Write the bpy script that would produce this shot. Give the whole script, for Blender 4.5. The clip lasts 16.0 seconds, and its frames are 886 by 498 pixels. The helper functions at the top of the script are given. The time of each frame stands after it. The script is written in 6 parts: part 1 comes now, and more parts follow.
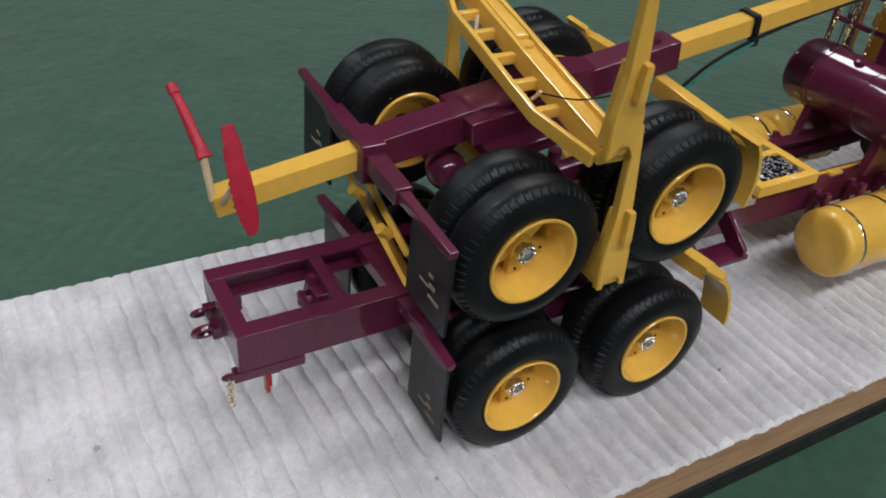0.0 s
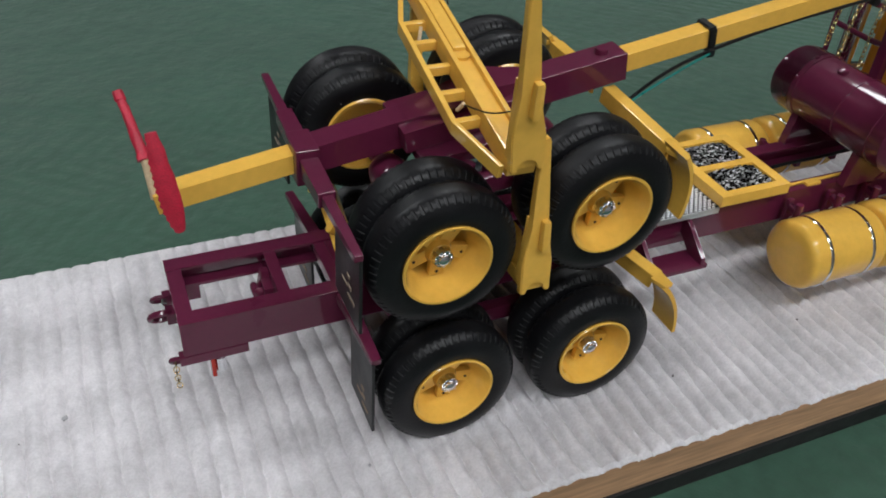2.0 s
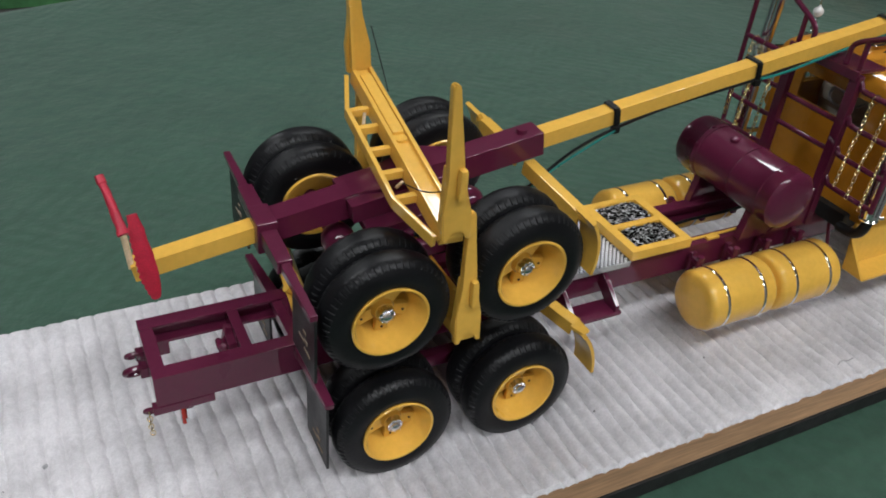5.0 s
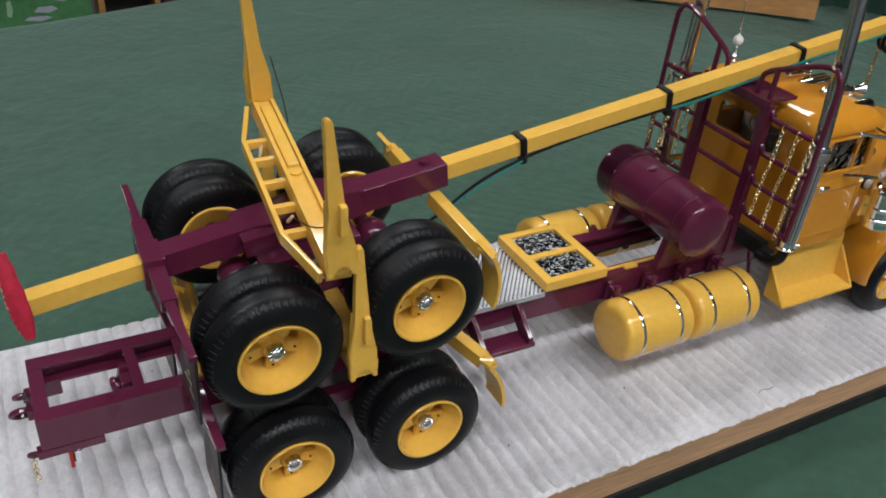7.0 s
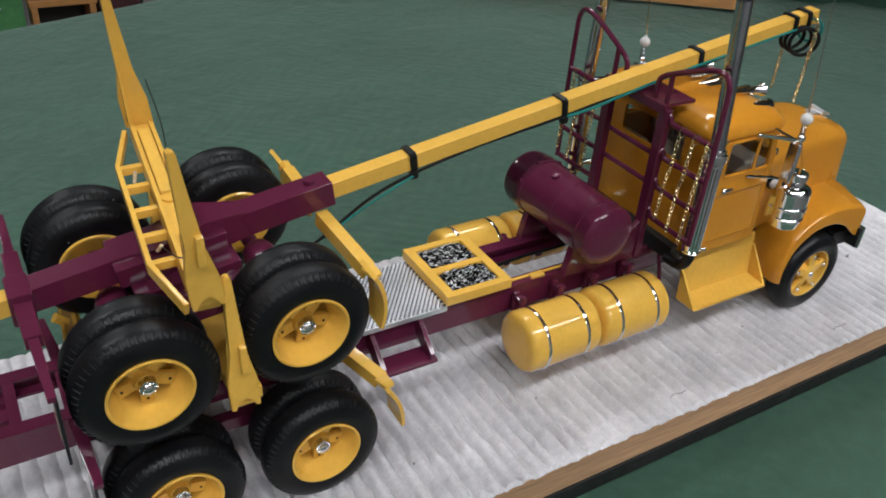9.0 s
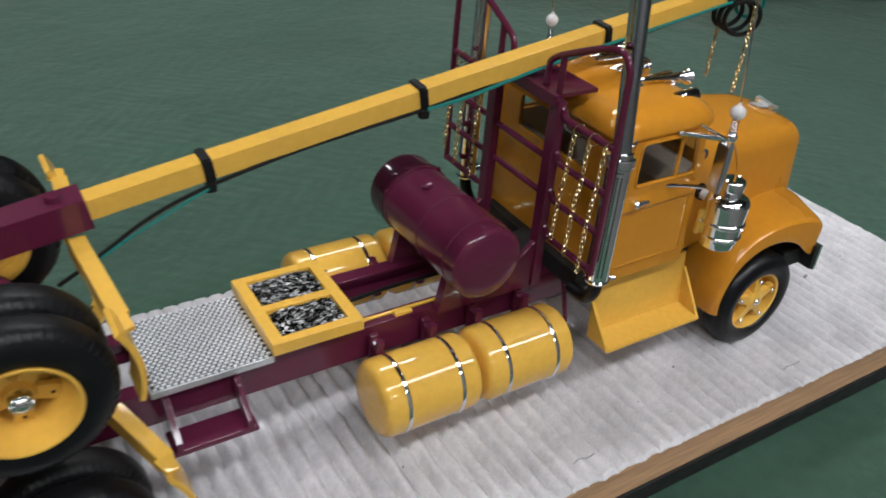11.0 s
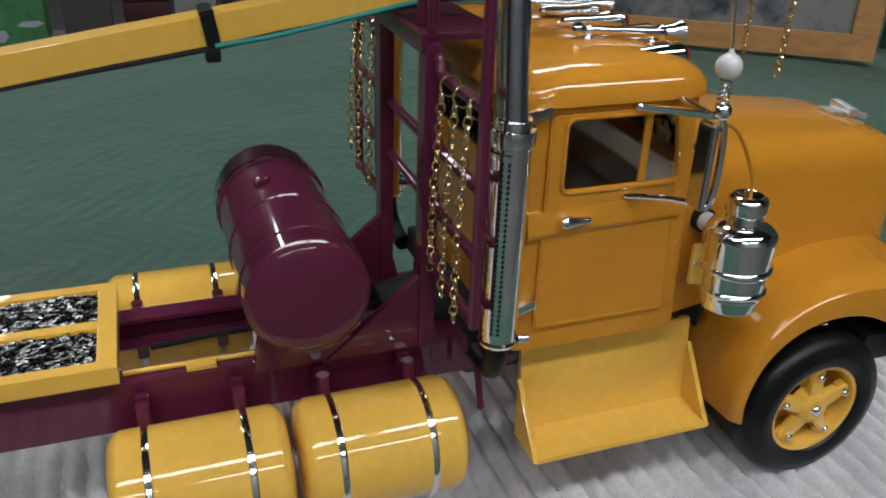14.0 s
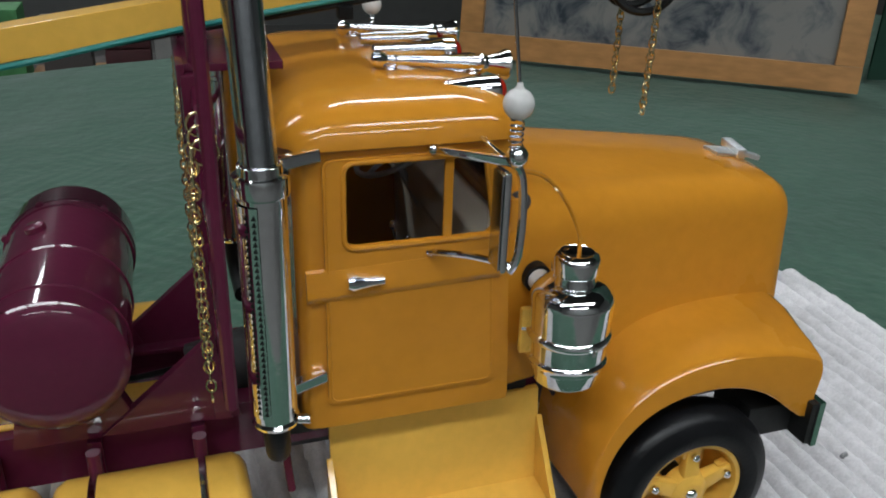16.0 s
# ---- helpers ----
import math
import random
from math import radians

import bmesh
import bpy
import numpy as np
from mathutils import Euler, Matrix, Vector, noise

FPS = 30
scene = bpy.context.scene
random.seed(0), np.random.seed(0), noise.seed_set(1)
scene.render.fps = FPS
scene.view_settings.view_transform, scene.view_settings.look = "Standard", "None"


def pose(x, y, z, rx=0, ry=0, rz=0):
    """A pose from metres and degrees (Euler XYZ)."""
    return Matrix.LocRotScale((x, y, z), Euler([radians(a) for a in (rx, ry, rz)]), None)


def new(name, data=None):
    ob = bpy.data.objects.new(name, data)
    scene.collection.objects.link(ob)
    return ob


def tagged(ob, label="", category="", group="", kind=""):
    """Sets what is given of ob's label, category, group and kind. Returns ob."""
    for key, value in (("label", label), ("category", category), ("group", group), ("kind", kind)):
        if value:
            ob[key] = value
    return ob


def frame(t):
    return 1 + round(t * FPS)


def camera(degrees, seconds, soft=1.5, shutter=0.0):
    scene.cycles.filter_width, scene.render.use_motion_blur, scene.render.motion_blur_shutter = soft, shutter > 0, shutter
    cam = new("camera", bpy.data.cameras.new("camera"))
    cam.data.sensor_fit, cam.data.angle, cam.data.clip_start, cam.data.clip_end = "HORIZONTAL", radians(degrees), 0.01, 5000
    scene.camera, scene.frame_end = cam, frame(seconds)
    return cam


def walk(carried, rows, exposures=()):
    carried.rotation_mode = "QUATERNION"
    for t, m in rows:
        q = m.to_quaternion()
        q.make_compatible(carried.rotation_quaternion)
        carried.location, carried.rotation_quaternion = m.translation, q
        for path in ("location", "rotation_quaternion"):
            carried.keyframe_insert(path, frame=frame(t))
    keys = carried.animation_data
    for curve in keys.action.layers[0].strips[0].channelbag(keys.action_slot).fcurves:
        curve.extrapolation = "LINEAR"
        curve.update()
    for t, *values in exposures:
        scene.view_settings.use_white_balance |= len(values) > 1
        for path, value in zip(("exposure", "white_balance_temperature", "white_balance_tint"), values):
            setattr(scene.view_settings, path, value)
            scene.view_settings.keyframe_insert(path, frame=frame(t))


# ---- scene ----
cam = camera(56.03, 16.0, soft=1.8, shutter=0.4)
PATH = [  # seconds, place, turn
    (0.0, -0.1223, -0.1888, 0.2056, 54.21, -4.85, -28.65),
    (0.5, -0.1115, -0.1885, 0.2069, 53.22, -4.35, -28.69),
    (1.0, -0.0941, -0.2061, 0.2090, 52.80, -3.69, -25.17),
    (1.5, -0.0792, -0.2131, 0.2138, 52.71, -3.10, -22.26),
    (2.0, -0.0850, -0.2146, 0.2203, 52.76, -3.09, -22.79),
    (2.5, -0.0890, -0.2178, 0.2294, 52.72, -3.50, -23.55),
    (3.0, -0.0969, -0.2231, 0.2386, 53.72, -3.90, -23.96),
    (3.5, -0.1071, -0.2267, 0.2468, 54.84, -4.10, -24.30),
    (4.0, -0.1053, -0.2252, 0.2453, 55.17, -4.08, -24.39),
    (4.5, -0.0950, -0.2336, 0.2470, 55.34, -4.30, -25.39),
    (4.7, -0.0943, -0.2366, 0.2479, 55.39, -4.17, -25.84),
    (6.8, -0.0714, -0.2453, 0.2525, 57.08, -4.93, -27.37),
    (7.0, -0.0664, -0.2458, 0.2518, 57.14, -4.67, -27.74),
    (7.5, -0.0679, -0.2442, 0.2538, 57.33, -4.20, -28.25),
    (8.0, -0.0499, -0.2341, 0.2564, 57.09, -4.38, -28.63),
    (8.5, -0.0344, -0.2503, 0.2579, 57.07, -4.24, -29.69),
    (8.7, -0.0365, -0.2533, 0.2582, 57.11, -4.01, -30.12),
    (10.8, 0.0368, -0.2259, 0.2357, 56.66, -3.84, -30.92),
    (11.0, 0.0498, -0.2189, 0.2272, 57.18, -4.02, -31.16),
    (11.5, 0.0932, -0.2056, 0.2125, 57.48, -3.94, -29.06),
    (12.0, 0.1341, -0.1949, 0.2000, 57.78, -2.83, -26.32),
    (12.5, 0.1549, -0.1876, 0.1933, 58.47, -2.83, -24.11),
    (13.0, 0.1654, -0.1803, 0.1723, 60.22, -2.80, -24.30),
    (13.5, 0.1687, -0.1814, 0.1659, 61.60, -2.18, -23.14),
    (14.0, 0.1678, -0.1856, 0.1615, 63.10, -1.83, -19.37),
    (14.5, 0.2071, -0.1817, 0.1524, 63.62, -2.72, -17.61),
    (15.0, 0.2235, -0.1840, 0.1527, 64.34, -1.82, -16.42),
    (15.5, 0.2246, -0.1778, 0.1530, 64.61, -1.60, -17.14),
    (16.0, 0.2211, -0.1757, 0.1574, 64.95, -1.77, -18.06),
]
walk(cam, [(t, pose(*p)) for t, *p in PATH], exposures=[(0.0, 0.09, 6500, 10), (4.5, 0.11, 6500, 10), (8.0, 0.26, 6500, 10), (11.4, 0.20, 6500, 10), (12.1, 0.0, 6500, 10), (13.2, 0.02, 6500, 10), (14.4, 0.04, 6350, 6), (16.0, 0.03, 6350, 6)])

# ---------------------------------------------------------------- light
# an indoor show hall: fluorescent troughs with diffusers under a dark ceiling
world = bpy.data.worlds.new("hall_air")
world.use_nodes = True
world.node_tree.nodes["Background"].inputs[0].default_value = (0.9, 0.95, 1.0, 1)
world.node_tree.nodes["Background"].inputs[1].default_value = 0.008
scene.world = world
LAMP_POWER = 19.5
CEILING = 2.9
# the place of each light and whether it lies along y; the first three make one long row
LAMPS = [(-1.28, -1.2, 0), (0.0, -1.2, 0), (1.28, -1.2, 0), (-1.15, 1.05, 0), (0.95, 1.25, 0), (-0.75, 3.8, 1), (-0.7, -2.8, 0), (0.75, -2.8, 0)]

# ---------------------------------------------------------------- helpers
MM = 0.001
OFFSET = {}


def root(name, x, y, z, label, category, group="", kind="", turn=None):
    """A thing: an Empty at its base, in millimetres. Its parts are given in the board's millimetres."""
    ob = new(name)
    ob.empty_display_size = 0.01
    ob.location = (x * MM, y * MM, z * MM)
    if turn is not None:
        ob.rotation_euler = [radians(a) for a in turn]
        OFFSET[ob.name] = Vector((0, 0, 0))
    else:
        OFFSET[ob.name] = Vector((x, y, z))
    return tagged(ob, label, category, group, kind)


def mesh_of(name, bm, material, origin, smooth=35):
    bmesh.ops.recalc_face_normals(bm, faces=bm.faces)
    for v in bm.verts:
        v.co = (v.co - origin) * MM
    for f in bm.faces:
        f.smooth = True
    for e in bm.edges:
        if len(e.link_faces) == 2 and e.calc_face_angle(0) > radians(smooth):
            e.smooth = False
    me = bpy.data.meshes.new(name)
    bm.to_mesh(me)
    bm.free()
    me.materials.append(material)
    return me


def part(name, bm, material, parent, label=""):
    """Links a bmesh as one mesh object under a thing or a part."""
    top = parent
    while top.parent:
        top = top.parent
    ob = new(name, mesh_of(name, bm, material, OFFSET[top.name]))
    ob.parent = parent
    if len(ob.data.polygons) < 8000:
        # flat faces stay flat, only the rounded edges turn the light
        flat = ob.modifiers.new("flat_faces", "WEIGHTED_NORMAL")
        flat.keep_sharp = True
    return tagged(ob, label)


def thing(name, bm, material, label, category, group="", kind=""):
    """A thing that is one mesh, with its origin at its base."""
    xs = [v.co for v in bm.verts]
    lo = Vector([min(c[i] for c in xs) for i in range(3)])
    hi = Vector([max(c[i] for c in xs) for i in range(3)])
    base = Vector(((lo.x + hi.x) / 2, (lo.y + hi.y) / 2, lo.z))
    ob = new(name, mesh_of(name, bm, material, base))
    ob.location = base * MM
    OFFSET[ob.name] = base
    return tagged(ob, label, category, group, kind)


def box(bm, x0, x1, y0, y1, z0, z1, bevel=0.3):
    m = Matrix.LocRotScale(((x0 + x1) / 2, (y0 + y1) / 2, (z0 + z1) / 2), None, (abs(x1 - x0), abs(y1 - y0), abs(z1 - z0)))
    made = bmesh.ops.create_cube(bm, size=1, matrix=m)["verts"]
    if bevel:
        edges = {e for v in made for e in v.link_edges}
        bmesh.ops.bevel(bm, geom=list(edges), offset=bevel, segments=2, affect="EDGES", profile=0.6)


def bar(bm, a, b, w, h, up=(0, 0, 1), bevel=0.25, w2=None, h2=None):
    """A square bar from a to b, w wide and h high, tapering to w2, h2."""
    a, b = Vector(a), Vector(b)
    d = (b - a).normalized()
    s = d.cross(Vector(up)).normalized()
    u = s.cross(d)
    rings = []
    for p, ww, hh in ((a, w, h), (b, w2 or w, h2 or h)):
        rings.append([bm.verts.new(p + s * ww / 2 * i + u * hh / 2 * j) for i, j in ((-1, -1), (1, -1), (1, 1), (-1, 1))])
    faces = [bm.faces.new(rings[0]), bm.faces.new(rings[1])]
    for k in range(4):
        faces.append(bm.faces.new((rings[0][k], rings[0][(k + 1) % 4], rings[1][(k + 1) % 4], rings[1][k])))
    if bevel:
        edges = {e for f in faces for e in f.edges}
        bmesh.ops.bevel(bm, geom=list(edges), offset=bevel, segments=2, affect="EDGES", profile=0.6)


def loft(bm, rings, cap=True, closed=True):
    rows = [[bm.verts.new(p) for p in r] for r in rings]
    n = len(rows[0])
    for a, b in zip(rows, rows[1:]):
        for k in range(n if closed else n - 1):
            bm.faces.new((a[k], a[(k + 1) % n], b[(k + 1) % n], b[k]))
    if cap and closed:
        bm.faces.new(rows[0])
        bm.faces.new(rows[-1])
    return rows


def axes_for(d):
    d = Vector(d).normalized()
    s = d.cross(Vector((0, 0, 1)) if abs(d.z) < 0.9 else Vector((1, 0, 0))).normalized()
    return s, s.cross(d)


def turned(bm, a, d, profile, seg=24, cap=True):
    """A turned body round the axis through a along d; profile: (along, radius) pairs."""
    a, d = Vector(a), Vector(d).normalized()
    s, u = axes_for(d)
    loft(bm, [[a + d * t + (s * math.cos(2 * math.pi * k / seg) + u * math.sin(2 * math.pi * k / seg)) * max(r, 0.01) for k in range(seg)] for t, r in profile], cap)


def rod(bm, a, b, r, r2=None, seg=12):
    a, b = Vector(a), Vector(b)
    turned(bm, a, b - a, [(0, r), ((b - a).length, r2 or r)], seg)


def tube(bm, points, r, seg=8):
    points = [Vector(p) for p in points]
    rings, s = [], None
    for i, p in enumerate(points):
        d = (points[min(i + 1, len(points) - 1)] - points[max(i - 1, 0)]).normalized()
        if s is None:
            s, u = axes_for(d)
        s = (s - d * s.dot(d)).normalized()
        u = s.cross(d)
        rings.append([p + (s * math.cos(2 * math.pi * k / seg) + u * math.sin(2 * math.pi * k / seg)) * r for k in range(seg)])
    loft(bm, rings)


def curve(points, n=8):
    """A smooth run through the points."""
    p = [Vector(q) for q in points]
    p = [2 * p[0] - p[1]] + p + [2 * p[-1] - p[-2]]
    out = []
    for i in range(1, len(p) - 2):
        for k in range(n):
            t = k / n
            out.append(0.5 * (2 * p[i] + (p[i + 1] - p[i - 1]) * t + (2 * p[i - 1] - 5 * p[i] + 4 * p[i + 1] - p[i + 2]) * t * t + (3 * p[i] - p[i - 1] - 3 * p[i + 1] + p[i + 2]) * t ** 3))
    return out + [p[-2]]


def prism(bm, outline, axis, a, b, bevel=0.25):
    """An outline in the plane across an axis, pushed from a to b along it."""
    def at(u, v, w):
        return {"x": (w, u, v), "y": (u, w, v), "z": (u, v, w)}[axis]
    rows = [[bm.verts.new(at(u, v, w)) for u, v in outline] for w in (a, b)]
    faces = [bm.faces.new(rows[0]), bm.faces.new(rows[1])]
    n = len(outline)
    for k in range(n):
        faces.append(bm.faces.new((rows[0][k], rows[0][(k + 1) % n], rows[1][(k + 1) % n], rows[1][k])))
    if bevel:
        edges = {e for f in faces for e in f.edges}
        bmesh.ops.bevel(bm, geom=list(edges), offset=bevel, segments=2, affect="EDGES", profile=0.6)


def ball(bm, c, r, sx=1, sy=1, sz=1, u=16, v=10):
    bmesh.ops.create_uvsphere(bm, u_segments=u, v_segments=v, radius=r, matrix=Matrix.Translation(c) @ Matrix.Diagonal((sx, sy, sz, 1)))


def ring(bm, c, axis, R, r, major=24, minor=8, stretch=1.0, along=None):
    """A torus round an axis, stretched along one of its own directions."""
    axis = Vector(axis).normalized()
    s = Vector(along).normalized() if along is not None else axes_for(axis)[0]
    t = axis.cross(s)
    c = Vector(c)
    rows = []
    for i in range(major):
        a = 2 * math.pi * i / major
        o = s * math.cos(a) * R * stretch + t * math.sin(a) * R
        n = (s * math.cos(a) + t * math.sin(a))
        rows.append([bm.verts.new(c + o + n * r * math.cos(2 * math.pi * k / minor) + axis * r * math.sin(2 * math.pi * k / minor)) for k in range(minor)])
    for i in range(major):
        a, b = rows[i], rows[(i + 1) % major]
        for k in range(minor):
            bm.faces.new((a[k], a[(k + 1) % minor], b[(k + 1) % minor], b[k]))


def rounded(x0, x1, y0, y1, r, n=6):
    """A rounded rectangle's outline."""
    out = []
    for cx, cy, a0 in ((x1 - r, y1 - r, 0), (x0 + r, y1 - r, 90), (x0 + r, y0 + r, 180), (x1 - r, y0 + r, 270)):
        for k in range(n + 1):
            a = radians(a0 + 90 * k / n)
            out.append((cx + r * math.cos(a), cy + r * math.sin(a)))
    return out


# ---------------------------------------------------------------- materials
def material(name, color, rough=0.4, metal=0.0, coat=0.0, vary=0.12, grain=900.0, bump=0.0, bump_scale=2500.0, streak=None):
    """A procedural surface: colour varied at two scales, worn gloss, fine relief. Scales are per metre."""
    mat = bpy.data.materials.new(name)
    mat.use_nodes = True
    nt = mat.node_tree
    nodes, links = nt.nodes, nt.links
    bsdf = nodes["Principled BSDF"]
    tex = nodes.new("ShaderNodeTexCoord")
    big = nodes.new("ShaderNodeTexNoise")
    big.inputs["Scale"].default_value = grain / 12
    big.inputs["Detail"].default_value = 5
    fine = nodes.new("ShaderNodeTexNoise")
    fine.inputs["Scale"].default_value = grain
    fine.inputs["Detail"].default_value = 3
    if streak:
        stretch = nodes.new("ShaderNodeMapping")
        stretch.inputs["Scale"].default_value = streak
        links.new(tex.outputs["Object"], stretch.inputs["Vector"])
        source = stretch.outputs["Vector"]
    else:
        source = tex.outputs["Object"]
    links.new(source, big.inputs["Vector"])
    links.new(source, fine.inputs["Vector"])
    both = nodes.new("ShaderNodeMath")
    both.operation = "ADD"
    links.new(big.outputs["Fac"], both.inputs[0])
    links.new(fine.outputs["Fac"], both.inputs[1])
    spread = nodes.new("ShaderNodeMapRange")
    spread.inputs["From Min"].default_value = 0.7
    spread.inputs["From Max"].default_value = 1.3
    spread.inputs["To Min"].default_value = 1 - vary
    spread.inputs["To Max"].default_value = 1 + vary
    links.new(both.outputs[0], spread.inputs["Value"])
    tint = nodes.new("ShaderNodeVectorMath")
    tint.operation = "SCALE"
    tint.inputs[0].default_value = color
    links.new(spread.outputs[0], tint.inputs["Scale"])
    links.new(tint.outputs[0], bsdf.inputs["Base Color"])
    gloss = nodes.new("ShaderNodeMapRange")
    gloss.inputs["From Min"].default_value = 0.3
    gloss.inputs["From Max"].default_value = 0.7
    gloss.inputs["To Min"].default_value = max(0.02, rough * 0.75)
    gloss.inputs["To Max"].default_value = min(1.0, rough * 1.3)
    links.new(big.outputs["Fac"], gloss.inputs["Value"])
    links.new(gloss.outputs[0], bsdf.inputs["Roughness"])
    bsdf.inputs["Metallic"].default_value = metal
    bsdf.inputs["Coat Weight"].default_value = coat
    if coat:
        bsdf.inputs["Specular IOR Level"].default_value = 0.06
    bsdf.inputs["Coat Roughness"].default_value = 0.055
    if bump:
        relief = nodes.new("ShaderNodeTexNoise")
        relief.inputs["Scale"].default_value = bump_scale
        relief.inputs["Detail"].default_value = 4
        links.new(source, relief.inputs["Vector"])
        lift = nodes.new("ShaderNodeBump")
        lift.inputs["Strength"].default_value = 1.0
        lift.inputs["Distance"].default_value = bump * MM
        links.new(relief.outputs["Fac"], lift.inputs["Height"])
        links.new(lift.outputs[0], bsdf.inputs["Normal"])
    return mat


YELLOW = material("yellow_paint", (0.78, 0.445, 0.075), 0.35, coat=0.9, vary=0.06, grain=400, bump=0.03, bump_scale=900)
ORANGE = material("amber_paint", (0.61, 0.248, 0.021), 0.32, coat=1.0, vary=0.05, grain=300, bump=0.02, bump_scale=700)
PLUM = material("plum_paint", (0.100, 0.013, 0.037), 0.35, coat=0.9, vary=0.06, grain=500, bump=0.03, bump_scale=380)


def dusty_rubber():
    """Tyre rubber with dull scuffs, a blue-grey bloom and stray specks of white lint."""
    mat = material("black_rubber", (0.0050, 0.0050, 0.0058), 0.40, vary=0.4, grain=700, bump=0.07, bump_scale=1100)
    nt = mat.node_tree
    nodes, links = nt.nodes, nt.links
    bsdf = nodes["Principled BSDF"]
    bsdf.inputs["Specular IOR Level"].default_value = 0.29
    tint = bsdf.inputs["Base Color"].links[0].from_socket
    tex = nodes.new("ShaderNodeTexCoord")
    bloom = nodes.new("ShaderNodeTexNoise")
    bloom.inputs["Scale"].default_value = 95
    bloom.inputs["Detail"].default_value = 6
    links.new(tex.outputs["Object"], bloom.inputs["Vector"])
    grey = nodes.new("ShaderNodeMapRange")
    for key, val in (("From Min", 0.48), ("From Max", 0.72), ("To Min", 0.0), ("To Max", 0.32)):
        grey.inputs[key].default_value = val
    links.new(bloom.outputs["Fac"], grey.inputs["Value"])
    dull = nodes.new("ShaderNodeMix")
    dull.data_type = "RGBA"
    links.new(grey.outputs[0], dull.inputs["Factor"])
    links.new(tint, dull.inputs["A"])
    dull.inputs["B"].default_value = (0.009, 0.0095, 0.012, 1)
    speck = nodes.new("ShaderNodeTexVoronoi")
    speck.inputs["Scale"].default_value = 210
    links.new(tex.outputs["Object"], speck.inputs["Vector"])
    rare = nodes.new("ShaderNodeSeparateColor")
    links.new(speck.outputs["Color"], rare.inputs[0])
    size = nodes.new("ShaderNodeMapRange")
    for key, val in (("From Min", 0.86), ("From Max", 1.0), ("To Min", 0.0), ("To Max", 0.10)):
        size.inputs[key].default_value = val
    links.new(rare.outputs[0], size.inputs["Value"])
    dot = nodes.new("ShaderNodeMath")
    dot.operation = "LESS_THAN"
    links.new(speck.outputs["Distance"], dot.inputs[0])
    links.new(size.outputs[0], dot.inputs[1])
    lint = nodes.new("ShaderNodeMix")
    lint.data_type = "RGBA"
    links.new(dot.outputs[0], lint.inputs["Factor"])
    links.new(dull.outputs["Result"], lint.inputs["A"])
    lint.inputs["B"].default_value = (0.34, 0.34, 0.33, 1)
    links.new(lint.outputs["Result"], bsdf.inputs["Base Color"])
    return mat


RUBBER = dusty_rubber()
PLUM.node_tree.nodes["Principled BSDF"].inputs["Coat Roughness"].default_value = 0.05
FLAP = material("black_vinyl", (0.010, 0.010, 0.011), 0.4, vary=0.3, grain=700, bump=0.03)
CHROME = material("chrome", (0.86, 0.87, 0.88), 0.07, metal=1.0, vary=0.05, grain=600, bump=0.025, bump_scale=420)
STEEL = material("polished_tube", (0.58, 0.60, 0.63), 0.18, metal=1.0, vary=0.12, grain=600)
GOLD = material("gold_chain", (0.88, 0.71, 0.40), 0.20, metal=1.0, vary=0.15, grain=900)
ALU = material("bright_plate", (0.88, 0.89, 0.90), 0.42, metal=1.0, vary=0.10, grain=800)
STRAP = material("strap_steel", (0.84, 0.84, 0.83), 0.13, metal=1.0, vary=0.10, grain=900, bump=0.02, bump_scale=500)
# the plum paint with dark reflections put into its colour
PLUM_REFLECTION = material("plum_dark_reflection", (0.055, 0.008, 0.021), 0.3, coat=1.0, vary=0.1, grain=500)
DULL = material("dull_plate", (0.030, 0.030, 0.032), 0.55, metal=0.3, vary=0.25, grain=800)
WIRE = material("black_cord", (0.008, 0.008, 0.008), 0.45, vary=0.3)
WIRE.node_tree.nodes["Principled BSDF"].inputs["Specular IOR Level"].default_value = 0.25
TEAL = material("teal_wire", (0.006, 0.20, 0.175), 0.35, vary=0.1)
RED = material("red_ribbon", (0.46, 0.014, 0.040), 0.42, vary=0.3, grain=2500, bump=0.15, bump_scale=2600)
WOODPIN = material("bare_wood", (0.62, 0.47, 0.30), 0.6, vary=0.2)


def mixed_metal():
    """Cut links, each of its own shade from near black to bright steel."""
    mat = material("cut_links", (0.3, 0.3, 0.3), 0.34, metal=1.0, vary=0.2)
    nt = mat.node_tree
    geo = nt.nodes.new("ShaderNodeNewGeometry")
    ramp = nt.nodes.new("ShaderNodeValToRGB")
    ramp.color_ramp.elements[0].color = (0.008, 0.007, 0.007, 1)
    ramp.color_ramp.elements[0].position = 0.60
    ramp.color_ramp.elements[1].color = (0.85, 0.85, 0.84, 1)
    nt.links.new(geo.outputs["Random Per Island"], ramp.inputs[0])
    nt.links.new(ramp.outputs[0], nt.nodes["Principled BSDF"].inputs["Base Color"])
    return mat


SCRAP = mixed_metal()
PEARL = material("pearl", (0.70, 0.68, 0.66), 0.25, coat=1.0, vary=0.05)
AMBER = material("red_lens", (0.35, 0.02, 0.01), 0.12, coat=0.6, vary=0.1)
CABIN = material("cabin_trim", (0.06, 0.052, 0.05), 0.6, vary=0.2)
SEATS = material("seat_cloth", (0.30, 0.23, 0.17), 0.7, vary=0.2)
WHEEL_GREY = material("grey_plastic", (0.52, 0.52, 0.53), 0.35, vary=0.08)
DASH = material("tan_dash", (0.66, 0.56, 0.45), 0.6, vary=0.12)
WHITE = material("white_plastic", (0.78, 0.77, 0.74), 0.4, vary=0.05)
OAK = material("oak_trim", (0.47, 0.27, 0.15), 0.45, vary=0.35, grain=420, bump=0.06, bump_scale=900, streak=(0.12, 1.0, 1.6))
